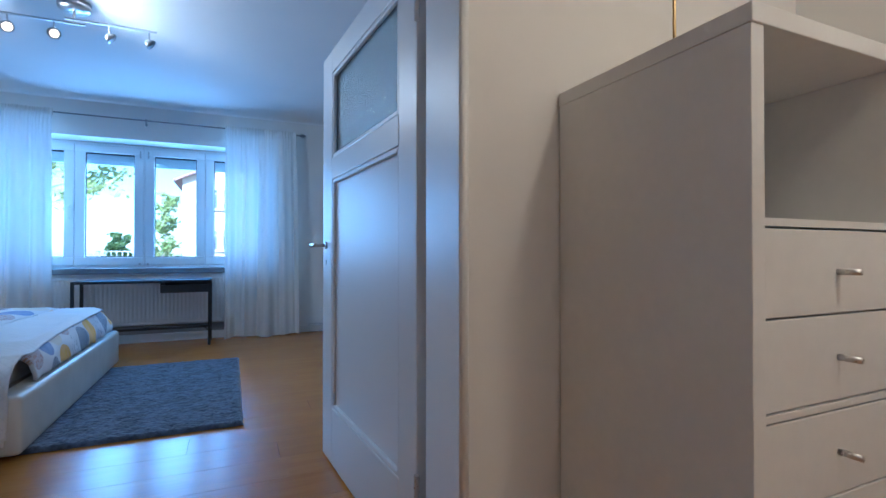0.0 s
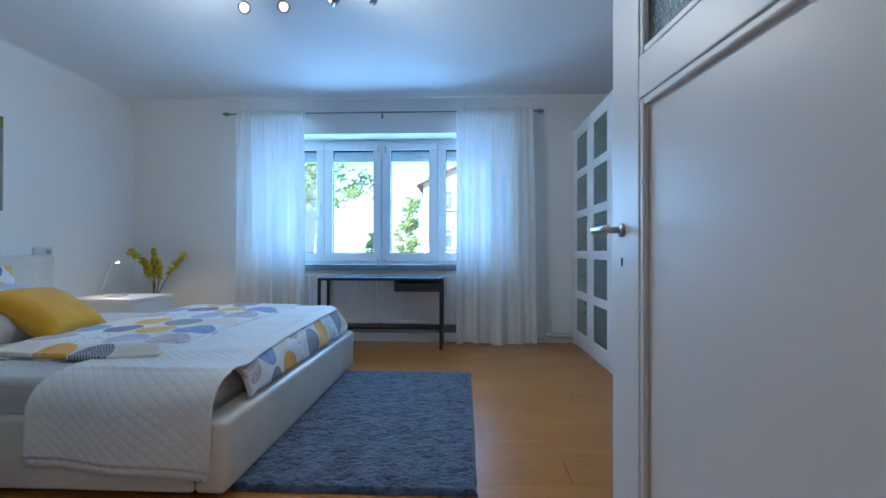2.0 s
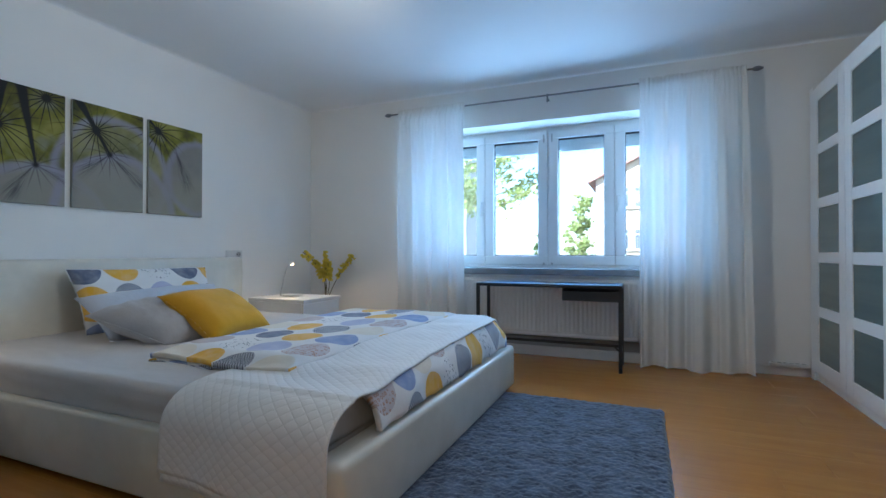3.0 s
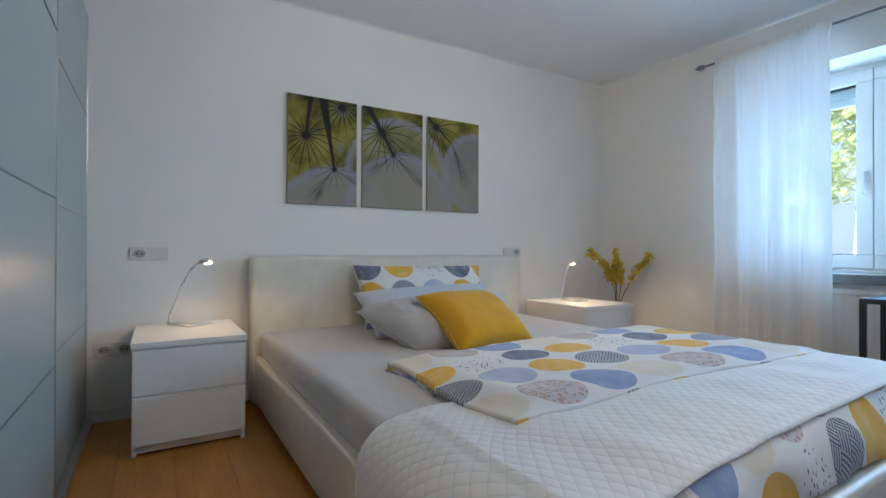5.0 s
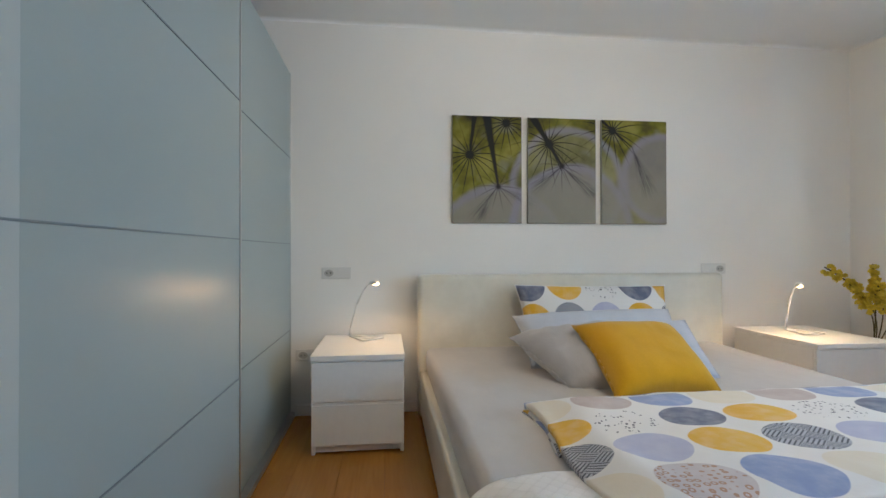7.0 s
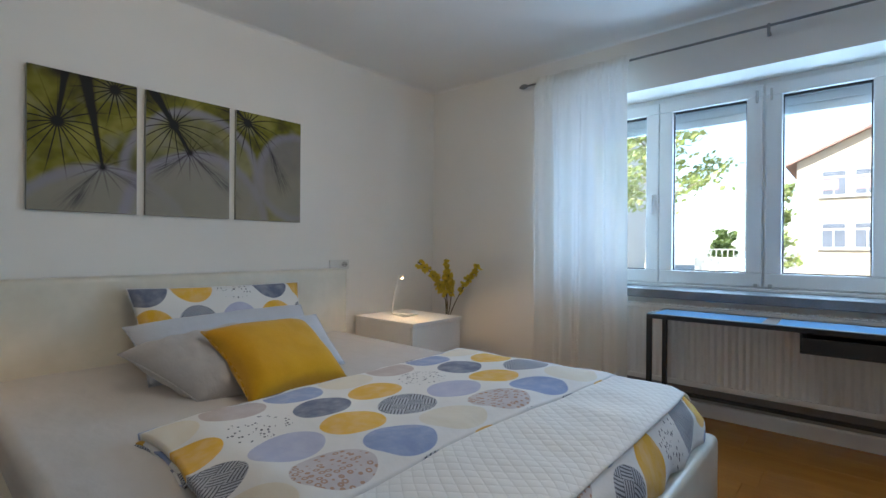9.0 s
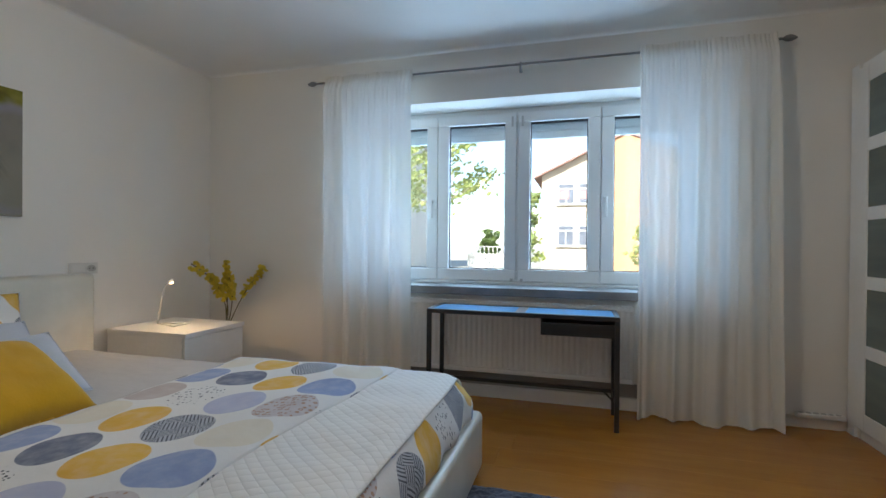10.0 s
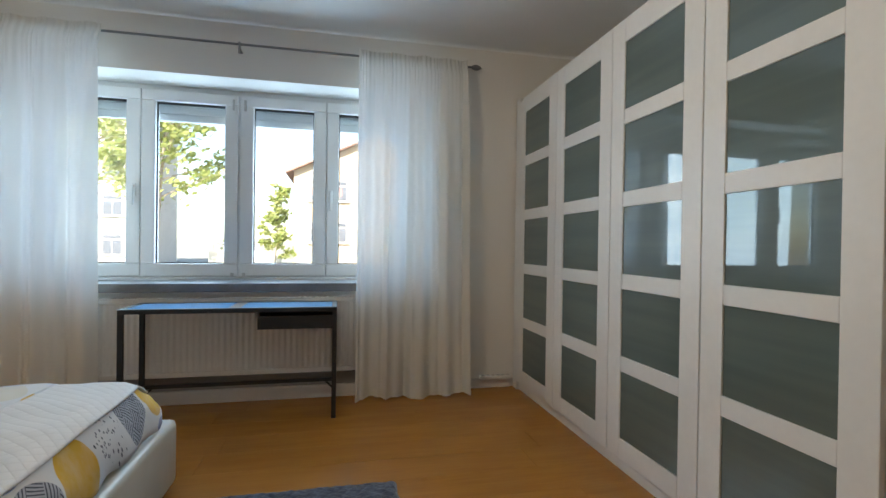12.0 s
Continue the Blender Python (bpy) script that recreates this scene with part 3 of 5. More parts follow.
# ---- window ----
def window():
    w = thing("window_1", (0, 0, 0), "white plastic four-sash window with tilted frames and clear panes", "window", kind="structure")
    y0, y1 = 7.10, 7.20
    zb, zt = 0.875, 2.345
    part("window_frame", boxes((WX0, WX1, y0 + 0.02, y1, zb, zb + 0.05), (WX0, WX1, y0 + 0.02, y1, zt - 0.05, zt + 0.015), (WX0, WX0 + 0.05, y0 + 0.02, y1, zb + 0.05, zt - 0.05),
                               (WX1 - 0.05, WX1, y0 + 0.02, y1, zb + 0.05, zt - 0.05), (-0.99, -0.924, y0 + 0.02, y1, zb + 0.05, zt - 0.05), (-1.69, -1.625, y0 + 0.03, y1, zb + 0.05, zt - 0.05), (-0.32, -0.255, y0 + 0.03, y1, zb + 0.05, zt - 0.05), bevel=0.005), M_PVC, w)
    for a, b in ((-2.345, -1.659), (-1.655, -0.965), (-0.949, -0.290), (-0.286, 0.405)):
        lo, hi, f = zb + 0.02, zt - 0.02, 0.098
        s = part("sash", boxes((a, b, y0, y1 - 0.01, lo, lo + f), (a, b, y0, y1 - 0.01, hi - f + 0.01, hi), (a, a + f, y0, y1 - 0.01, lo + f, hi - f + 0.01), (b - f, b, y0, y1 - 0.01, lo + f, hi - f + 0.01), bevel=0.007), M_PVC, w)
        g0, g1 = a + f, b - f
        k = 0.008
        part("seal", boxes((g0, g1, 7.135, 7.15, lo + f, lo + f + k), (g0, g1, 7.135, 7.15, hi - f + 0.01 - k * 2, hi - f + 0.01), (g0, g0 + k, 7.135, 7.15, lo + f + k, hi - f), (g1 - k, g1, 7.135, 7.15, lo + f + k, hi - f)), M_SEAL, s)
        pane = part("pane", boxes((g0 + 0.001, g1 - 0.001, 7.151, 7.156, lo + f + 0.001, hi - f + 0.009)), M_GLASS, s)
        pane.visible_shadow = False
    for x in (-1.70, -0.25):
        part("handle", boxes((x - 0.016, x + 0.016, y0 - 0.012, y0, 1.50, 1.60), (x - 0.011, x + 0.011, y0 - 0.05, y0 - 0.012, 1.56, 1.585), (x - 0.012, x + 0.012, y0 - 0.06, y0 - 0.04, 1.43, 1.59), bevel=0.005), M_PVC, w, "white lever handle")
    for x in (-1.0, -0.915):
        part("hinge_cover", boxes((x - 0.008, x + 0.008, y0 - 0.014, y0 + 0.004, 2.20, 2.285), bevel=0.003), M_ALU, w, "small grey hinge cover")
        part("hinge_cover", boxes((x - 0.012, x + 0.012, y0 - 0.014, y0 + 0.004, 0.895, 0.92), bevel=0.003), M_ALU, w, "small grey hinge cover")
    part("window_sill", boxes((WX0 - 0.0, WX1 + 0.0, 6.745, 7.12, 0.802, 0.866), bevel=0.006), M_GREYSTONE, w, "dark grey stone sill")
    part("sill_trim", boxes((WX0, WX1, 7.05, 7.12, 0.867, 0.885), bevel=0.003), M_PVC, w)
    sh = part("shutter", boxes((WX0, WX1, 7.245, 7.262, 2.115, 2.36)), M_SHUTTER, w, "partly lowered grey roller shutter")
    for i in range(4):
        part("shutter_slat", boxes((WX0, WX1, 7.236, 7.244, 2.118 + i * 0.06, 2.172 + i * 0.06), bevel=0.003), M_SHUTTER, sh)


window()


# ---- door leaf ----
def door_leaf():
    hinge, edge = Vector((0.548, 1.662)), Vector((0.460, 2.80))
    d = edge - hinge
    wide = d.length
    m = Matrix.Translation((hinge.x, hinge.y, 0)) @ Matrix.Rotation(math.atan2(d.y, d.x), 4, "Z")
    # local x runs from the hinges to the lock, local +y is the side seen from the doorway
    door = thing("door_1", m, "open white lacquered panel door with a pebbled glass light", "door", kind="structure")
    t = -0.052
    u0, u1 = 0.145, wide - 0.17
    part("stile", boxes((0, u0, t, 0, 0.012, 2.03), bevel=0.005), M_DOOR, door)
    part("stile", boxes((u1, wide, t, 0, 0.012, 2.03), bevel=0.005), M_DOOR, door)
    for z0, z1 in ((0.012, 0.285), (1.395, 1.50), (1.915, 2.03)):
        part("rail", boxes((u0, u1, t, 0, z0, z1), bevel=0.004), M_DOOR, door)
    part("panel", boxes((u0 - 0.004, u1 + 0.004, t + 0.016, -0.016, 0.28, 1.40)), M_DOOR, door)
    for z0, z1 in ((0.285, 1.395), (1.50, 1.915)):
        k = 0.02
        for side in (-0.006, t + 0.006):
            lo, hi = (side - 0.012, side + 0.004) if side > -0.02 else (side - 0.004, side + 0.012)
            part("moulding", boxes((u0, u0 + k, lo, hi, z0, z1), (u1 - k, u1, lo, hi, z0, z1), (u0 + k, u1 - k, lo, hi, z0, z0 + k), (u0 + k, u1 - k, lo, hi, z1 - k, z1), bevel=0.005), M_DOOR, door)
    glass = part("glass_light", boxes((u0, u1, t + 0.022, -0.022, 1.50, 1.915)), M_PEBBLE, door, "pebbled translucent glass")
    glass.visible_shadow = False
    for s in (1, -1):
        y = 0.0 if s > 0 else t
        bm = bmesh.new()
        rod(bm, (wide - 0.068, y, 1.075), (wide - 0.068, y + s * 0.006, 1.075), 0.019, 20)
        rod(bm, (wide - 0.068, y + s * 0.01, 1.075), (wide - 0.068, y + s * 0.078, 1.075), 0.009, 14)
        box(bm, wide - 0.160, wide - 0.056, y + s * 0.066, y + s * 0.084, 1.066, 1.084, 0.006) if s > 0 else box(bm, wide - 0.160, wide - 0.056, y - 0.084, y - 0.066, 1.066, 1.084, 0.006)
        part("handle", smooth(bm), M_STEEL, door, "satin steel lever handle")
    bm = boxes((wide - 0.0705, wide - 0.0655, 0.0, 0.0015, 0.978, 0.992))
    rod(bm, (wide - 0.068, 0.0, 0.996), (wide - 0.068, 0.0015, 0.996), 0.0045, 10)
    part("keyhole", bm, M_SEAL, door, "small dark keyhole")
    for z in (0.25, 1.75):
        part("hinge", rod(bmesh.new(), (-0.008, 0.004, z), (-0.008, 0.004, z + 0.11), 0.009, 12), M_STEEL, door)


door_leaf()


# ---- radiator and socket strip ----
def radiator():
    r = thing("radiator", (0, 0, 0), "white panel radiator with vertical flutes under the window", "radiator")
    x0, x1, z0, z1 = -1.87, -0.075, 0.215, 0.765
    n = 44
    step = (x1 - x0) / n

    def place(s, t):
        i = s * n * 6
        k = (i % 6) / 6
        dip = 0.006 * (1 if 0.32 < k < 0.68 else 0)
        return (x0 + s * (x1 - x0), 6.69 + dip, z0 + 0.035 + t * (z1 - z0 - 0.07))

    part("front_panel", sheet(n * 6, 1, place), M_RAD, r)
    part("back_panel", boxes((x0, x1, 6.705, 6.775, z0 + 0.02, z1 - 0.025)), M_RAD, r)
    part("edge", boxes((x0, x1, 6.686, 6.70, z1 - 0.036, z1 - 0.012), bevel=0.004), M_RAD, r)
    part("edge", boxes((x0, x1, 6.686, 6.70, z0, z0 + 0.036), bevel=0.004), M_RAD, r)
    part("side_cover", boxes((x0 - 0.008, x0, 6.684, 6.785, z0, z1), bevel=0.003), M_RAD, r)
    part("side_cover", boxes((x1, x1 + 0.008, 6.684, 6.785, z0, z1), bevel=0.003), M_RAD, r)
    grille = part("top_grille", boxes((x0, x1, 6.688, 6.693, z1 - 0.012, z1), (x0, x1, 6.775, 6.78, z1 - 0.012, z1)), M_RAD, r)
    me = mesh_of("bar", boxes((-0.011, 0.011, 6.693, 6.775, z1 - 0.010, z1 - 0.002)), M_RAD)
    for i in range(44):
        b = new("bar", me)
        b.parent = grille
        b.location.x = x0 + step * (i + 0.5)
    part("bracket", boxes((x0 + 0.3, x0 + 0.34, 6.775, YN, 0.5, 0.6)), M_RAD, r)
    part("bracket", boxes((x1 - 0.34, x1 - 0.3, 6.775, YN, 0.5, 0.6)), M_RAD, r)


radiator()


def socket_strip():
    s = thing("socket_strip", (1.08, YN - 0.018, 0.0), "white multi-socket strip on the skirting board", "socket strip")
    part("body", boxes((-0.135, 0.14, -0.045, 0.0, 0.078, 0.108), bevel=0.006), M_SOCKET, s)
    for i in range(6):
        part("outlet", rod(bmesh.new(), (-0.105 + i * 0.042, -0.024, 0.107), (-0.105 + i * 0.042, -0.024, 0.111), 0.015, 12), M_HOLE, s)


socket_strip()


# ---- curtains ----
def curtain_rod():
    r = thing("curtain_rod", (0, 6.715, 2.575), "thin grey steel curtain rod with leaf-shaped finials", "curtain rod")
    part("rod", smooth(rod(bmesh.new(), (-2.635, 0, 0), (0.825, 0, 0), 0.0085, 12)), M_ROD, r)
    for x, s in ((-2.635, -1), (0.825, 1)):
        bm = bmesh.new()
        for i in range(8):
            a, b = i / 8, (i + 1) / 8
            w = lambda q: 0.006 + 0.016 * math.sin(math.pi * min(1, q * 1.05)) ** 0.8
            rod(bm, (x + s * 0.085 * a, 0, 0), (x + s * 0.085 * b, 0, 0), w(a), 12, w(b))
        part("finial", smooth(bm), M_ROD, r)
    for x in (-2.5, -0.89, 0.68):
        bm = rod(bmesh.new(), (x, 0.085, -0.03), (x, 0.0, -0.03), 0.007, 10)
        rod(bm, (x, 0.0, -0.065), (x, 0.0, 0.014), 0.009, 12)
        part("bracket", bm, M_ROD, r)


curtain_rod()


def curtain(x0, x1, phase, folds, label):
    top, bottom = 2.60, 0.012

    def place(s, t):
        drop = t
        z = top + (bottom - top) * t - (0.012 * math.sin(9 * s + phase) if t > 0.99 else 0)
        spread = 0.03 * drop * (s - 0.5)
        amp = 0.016 + 0.030 * ease(0.0, 0.35, drop)
        wave = math.sin(2 * math.pi * folds * s + phase + 1.5 * math.sin(3.1 * s + phase) + 0.5 * drop) + 0.34 * math.sin(2 * math.pi * folds * 2.3 * s + phase * 2 - 0.6 * drop)
        wob = noise.noise(Vector((s * 5 + phase, drop * 2.2, phase))) * 0.035 * drop
        x = x0 + (x1 - x0) * (s + 0.012 * math.sin(2 * math.pi * folds * s + 2)) + spread + 0.02 * drop * math.sin(6 * s + phase)
        gather = 0.005 * math.sin(2 * math.pi * folds * 7 * s + phase) * (1 - ease(0.02, 0.22, drop))
        return (x, 6.618 + amp * wave * 0.84 + wob + gather + 0.05 * (1 - ease(0, 0.06, drop)), z)

    c = thing("curtain", (0, 0, 0), label, "curtain", "curtains at the window")
    part("voile", sheet(170, 60, place), M_SHEER, c)

    def tape(s, t):
        x, y, z = place(s, 0.0)
        return (x, y - 0.003, 2.602 - 0.07 * t)

    part("heading_tape", sheet(170, 2, tape), M_SHEER, c)

    def hem(s, t):
        x, y, z = place(s, 1.0 - 0.03 * t)
        return (x, y - 0.003, z)

    part("hem", sheet(170, 2, hem), M_SHEER, c)


curtain(-2.545, -1.752, 0.6, 4.0, "floor-length sheer white curtain drawn open")
curtain(-0.062, 0.79, 2.4, 4.4, "floor-length sheer white curtain drawn open")


# ---- wardrobes ----
def hinged_wardrobe():
    x0, x1 = 1.262, XE - 0.002
    ya, pitch, count = 6.70, 0.66, 4
    yb = ya - pitch * count
    w = thing("wardrobe", (0, 0, 0), "tall white wardrobe with four doors of dark frosted panes", "wardrobe")
    part("body", boxes((x0, x1, yb, yb + 0.025, 0, 2.36), (x0, x1, ya - 0.025, ya, 0, 2.36), (x0, x1, yb + 0.025, ya - 0.025, 2.335, 2.36), (x0 + 0.02, x1, yb + 0.025, ya - 0.025, 0.03, 0.075),
                       (x1 - 0.012, x1, yb + 0.025, ya - 0.025, 0.075, 2.335), bevel=0.002), M_WHITE, w)
    part("plinth", boxes((x0 + 0.004, x0 + 0.02, yb + 0.026, ya - 0.026, 0, 0.066)), M_WHITE, w)
    part("filler_strip", boxes((x0 - 0.02, x0 + 0.3, ya + 0.001, YN - 0.019, 0, 2.36)), M_WHITE, w)
    zs = [(0.178 + 0.4235 * i, 0.523 + 0.4235 * i) for i in range(5)]
    for i in range(count):
        y1 = ya - pitch * i - 0.003
        y0 = y1 - pitch + 0.006
        f = 0.112
        xa, xb = 1.237, 1.259
        d = part("door", boxes((xa, xb, y0, y0 + f, 0.072, 2.325), (xa, xb, y1 - f, y1, 0.072, 2.325), bevel=0.003), M_WHITE, w)
        edges = [0.072] + [z for pair in zs for z in pair] + [2.325]
        for a, b in zip(edges[::2], edges[1::2]):
            part("rail", boxes((xa, xb, y0 + f, y1 - f, a, b), bevel=0.003), M_WHITE, d)
        for a, b in zs:
            part("pane", boxes((xa + 0.007, xa + 0.011, y0 + f, y1 - f, a, b)), M_FROST, d, "dark frosted glass pane")


hinged_wardrobe()


def sliding_wardrobe():
    xa, xm, xb = -1.212, -2.545, XW + 0.002
    yf = 2.457
    w = thing("sliding_wardrobe", (0, 0, 0), "tall sliding-door wardrobe with satin blue-grey glass doors", "wardrobe")
    part("body", boxes((xa - 0.028, xa - 0.003, YS + 0.002, yf - 0.10, 0, 2.36), (xb, xb + 0.025, YS + 0.002, yf - 0.10, 0, 2.36), (xb + 0.025, xa - 0.028, YS + 0.002, yf - 0.10, 2.335, 2.36),
                       (xb + 0.025, xa - 0.028, YS + 0.002, YS + 0.014, 0.03, 2.335), (xb + 0.025, xa - 0.028, YS + 0.014, yf - 0.10, 0.03, 0.07), bevel=0.002), M_OAKFOIL, w, "pale oak-effect carcass")
    part("side_cover", boxes((xa - 0.03, xa - 0.004, yf - 0.098, yf - 0.042, 0.0, 2.36), bevel=0.003), M_OAKFOIL, w, "pale oak-effect cover strip")
    part("track", boxes((xb, xa - 0.03, yf - 0.098, yf - 0.085, 2.335, 2.37), bevel=0.002), M_ALU, w)
    part("track", boxes((xb, xa - 0.03, yf - 0.098, yf - 0.004, 0.0, 0.03), bevel=0.002), M_ALU, w)
    for x0, x1, y in ((xm, xa, yf), (xb + 0.003, xm + 0.05, yf - 0.038)):
        d = part("sliding_door", boxes((x0 + 0.004, x1 - 0.004, y - 0.034, y - 0.021, 0.031, 2.384)), M_ALU, w, "aluminium-edged glass door")
        for a, b in ((x0, x0 + 0.016), (x1 - 0.016, x1)):
            part("edge_profile", boxes((a, b, y - 0.036, y + 0.003, 0.03, 2.386), bevel=0.003), M_ALU, d, "slim aluminium edge")
        zs = [0.032, 0.60, 1.197, 1.795, 2.386]
        for a, b in zip(zs, zs[1:]):
            part("pane", boxes((x0 + 0.0165, x1 - 0.087, y - 0.02, y - 0.002, a + 0.0025, b - 0.0025)), M_SLIDE, d, "satin blue-grey glass pane")
            part("pane_margin", boxes((x1 - 0.0868, x1 - 0.0165, y - 0.02, y - 0.002, a + 0.0025, b - 0.0025)), M_SLIDEBAND, d, "paler glass over the door frame")
        for z in zs[1:-1]:
            part("divider", boxes((x0 + 0.018, x1 - 0.018, y - 0.02, y + 0.001, z - 0.0023, z + 0.0023)), M_DIVIDE, d)
    bm = bmesh.new()
    box(bm, xa + 0.0, xa + 0.003, yf - 0.036, yf + 0.002, 0.03, 2.36)
    part("edge_strip", bm, M_ALU, w)


sliding_wardrobe()


# ---- the bed ----
BX0, BX1, BY0, BY1 = -3.80, -0.922, 3.305, 5.54
MX0, MX1, MY0, MY1, MZ = -3.655, -1.075, 3.352, 5.475, 0.478


def bed():
    b = thing("bed", (0, 0, 0), "low double bed frame in cream faux leather with a tall headboard", "bed")
    part("headboard", smooth(boxes((BX0, -3.655, 3.30, 5.57, 0.0, 0.98), bevel=0.032, segs=5)), M_LEATHER, b)
    part("foot_rail", smooth(boxes((-1.055, BX1, BY0, BY1, 0.028, 0.328), bevel=0.03, segs=5)), M_LEATHER, b)
    for y0, y1 in ((BY0 + 0.008, 3.415), (5.44, BY1 - 0.008)):
        part("side_rail", smooth(boxes((-3.655, -1.06, y0, y1, 0.028, 0.325), bevel=0.02, segs=5)), M_LEATHER, b)
    for x in (-3.4, -1.1):
        for y in (3.42, 5.38):
            part("foot", boxes((x, x + 0.06, y, y + 0.06, 0.0, 0.03)), M_BLACK, b)
    part("slat_base", boxes((-3.65, -1.06, 3.42, 5.435, 0.12, 0.16)), M_SUB, b)
    part("seam", rod(bmesh.new(), (-1.057, BY0 + 0.0035, 0.05), (-1.057, BY0 + 0.0035, 0.31), 0.003, 6), M_LEATHER, b)


bed()


def on_mattress(x, y):
    """Height of the mattress top with its rounded, slightly slack edges."""
    d = min(x - MX0 + 0.08, MX1 - x, y - MY0, MY1 - y)
    r = 0.045
    fall = 0.0 if d >= r else r - math.sqrt(max(0.0, r * r - (r - d) ** 2))
    return MZ - fall + 0.004 * noise.noise(Vector((x * 3, y * 3, 1))) + 0.007 * max(0.0, 0.3 - abs(noise.noise(Vector((x * 2.2 + y * 1.5, y * 6, 4))))) * (1 - ease(0.0, 0.5, d))


def mattress():
    bm = bmesh.new()
    n, m = 120, 100
    xs = [MX0 + (MX1 - MX0) * (0.5 - 0.5 * math.cos(math.pi * i / n)) for i in range(n + 1)]
    ys = [MY0 + (MY1 - MY0) * (0.5 - 0.5 * math.cos(math.pi * j / m)) for j in range(m + 1)]
    vs = [[bm.verts.new((x, y, on_mattress(x, y))) for y in ys] for x in xs]
    for i in range(n):
        for j in range(m):
            bm.faces.new((vs[i][j], vs[i + 1][j], vs[i + 1][j + 1], vs[i][j + 1]))
    rim = [vs[i][0] for i in range(n + 1)] + [vs[n][j] for j in range(1, m + 1)] + [vs[i][m] for i in range(n - 1, -1, -1)] + [vs[0][j] for j in range(m - 1, 0, -1)]
    last = rim
    for k in range(1, 7):
        ring = []
        for i, v in enumerate(rim):
            out = 0.006 * math.sin(k * 0.9) + 0.012 * noise.noise(Vector((v.co.x * 4, v.co.y * 4, k * 0.7)))
            sy = -1 if abs(v.co.y - MY0) < 1e-4 else (1 if abs(v.co.y - MY1) < 1e-4 else 0)
            ring.append(bm.verts.new((v.co.x, v.co.y + sy * (max(0, out) - 0.004), v.co.z - 0.019 * k)))
        for i in range(len(rim)):
            j = (i + 1) % len(rim)
            bm.faces.new((last[i], last[j], ring[j], ring[i]))
        last = ring
    bm.faces.new(last)
    m = thing("mattress", (0, 0, 0), "mattress in a creased grey-beige fitted sheet on the bed", "mattress")
    part("fitted_sheet", smooth(bm), M_SHEET, m)
    part("core", boxes((MX0 + 0.03, MX1 - 0.003, 3.422, 5.432, 0.162, 0.316), bevel=0.015), M_SHEET, m, "grey-beige mattress side")


mattress()


def duvet_lift(x, y):
    """How far the folded duvet stands above the mattress."""
    edge = ease(3.60, 3.80, y) * (1 - ease(5.30, 5.46, y))
    return 0.012 + edge * (0.022 + 0.055 * ease(3.8, 5.1, y) * (0.6 + 0.4 * ease(-2.3, -1.5, x)) + 0.010 * noise.noise(Vector((x * 4, y * 4, 3))))


CELL_X, CELL_Y, FIRST_X, FIRST_Y = 0.232, 0.247, -2.295, 3.535


def print_uv(x, y):
    return ((x - FIRST_X) / CELL_X, (y - FIRST_Y) / CELL_Y)


def duvet():
    d = thing("duvet", (0, 0, 0), "folded white duvet printed with yellow, blue and grey discs", "duvet")

    def upper(s, t):
        y = 3.645 + t * (5.36 - 3.645) + 0.02 * math.sin(7 * s)
        west = -2.315 + 0.05 * ease(3.7, 5.4, y) + 0.012 * math.sin(4.2 * y)
        east = -1.435 + 0.13 * ease(4.2, 5.3, y) + 0.012 * math.sin(3.3 * y)
        x = west + s * (east - west)
        rim = min(s, 1 - s, t, 1 - t)
        puff = 0.013 + 0.022 * ease(0.0, 0.10, rim) + 0.008 * noise.noise(Vector((x * 6, y * 6, 9)))
        return (x, y, on_mattress(x, y) + duvet_lift(x, y) * 0.75 + 0.012 + puff)

    top = part("folded_layer", sheet(80, 130, upper, lambda s, t: print_uv(-2.315 + s * 0.96, 3.645 + t * 1.715)), M_PRINT, d)
    thicken(top, 0.022)

    # the turned-in layers show as thin edges under the top one
    for k in (1, 2):
        def inner(s, t, k=k):
            x, y, z = upper(s * 0.5, t)
            return (x - 0.003 * k + 0.005 * noise.noise(Vector((y * 9, k, 2))), y - (0.005 * k + 0.006 * noise.noise(Vector((x * 8, k, 7)))) * (1 - t), z - 0.0225 - 0.007 * k)

        thicken(part("inner_layer", sheet(40, 130, inner, lambda s, t, k=k: print_uv(-2.1 + s * 0.48 + 0.4 * k, 3.5 + t * 1.7)), M_PRINT, d), 0.006)

    def lower(s, t):
        y = 3.615 + t * (5.45 - 3.615)
        run = s * 0.75
        x = -1.62 + run
        if x < -1.065:
            z = on_mattress(min(x, -1.14), y) + duvet_lift(x, y) * 0.85
        else:
            # over the foot of the mattress, down to the rail
            a = min(1.0, (x + 1.065) / 0.195)
            z0 = MZ + duvet_lift(-1.065, y) * 0.85
            bulge = math.sin(a * math.pi) * ease(0.45, 0.75, a)
            x = -1.065 + 0.115 * math.sin(a * math.pi / 2) + 0.016 * a * noise.noise(Vector((y * 7, a * 3, 2))) + 0.022 * bulge * noise.noise(Vector((y * 4.5, 1, 6)))
            z = z0 - (z0 - 0.345) * (1 - math.cos(a * math.pi / 2)) + 0.012 * ease(0.3, 0.8, a) * noise.noise(Vector((y * 9, a * 2, 5))) + 0.024 * bulge * (0.4 + noise.noise(Vector((y * 5.5, 3, 9))))
            z -= 0.012 * bulge * max(0.0, math.sin(17 * y + 2.5 * a)) ** 4
        return (x, y + 0.02 * math.sin(5 * s), z)

    low = part("lower_layer", sheet(60, 120, lower, lambda s, t: (0.37 + s * 3.7 + 1.1 * t, 1.62 + t * 8.6 - 0.55 * s)), M_PRINT, d)
    thicken(low, 0.02)


duvet()


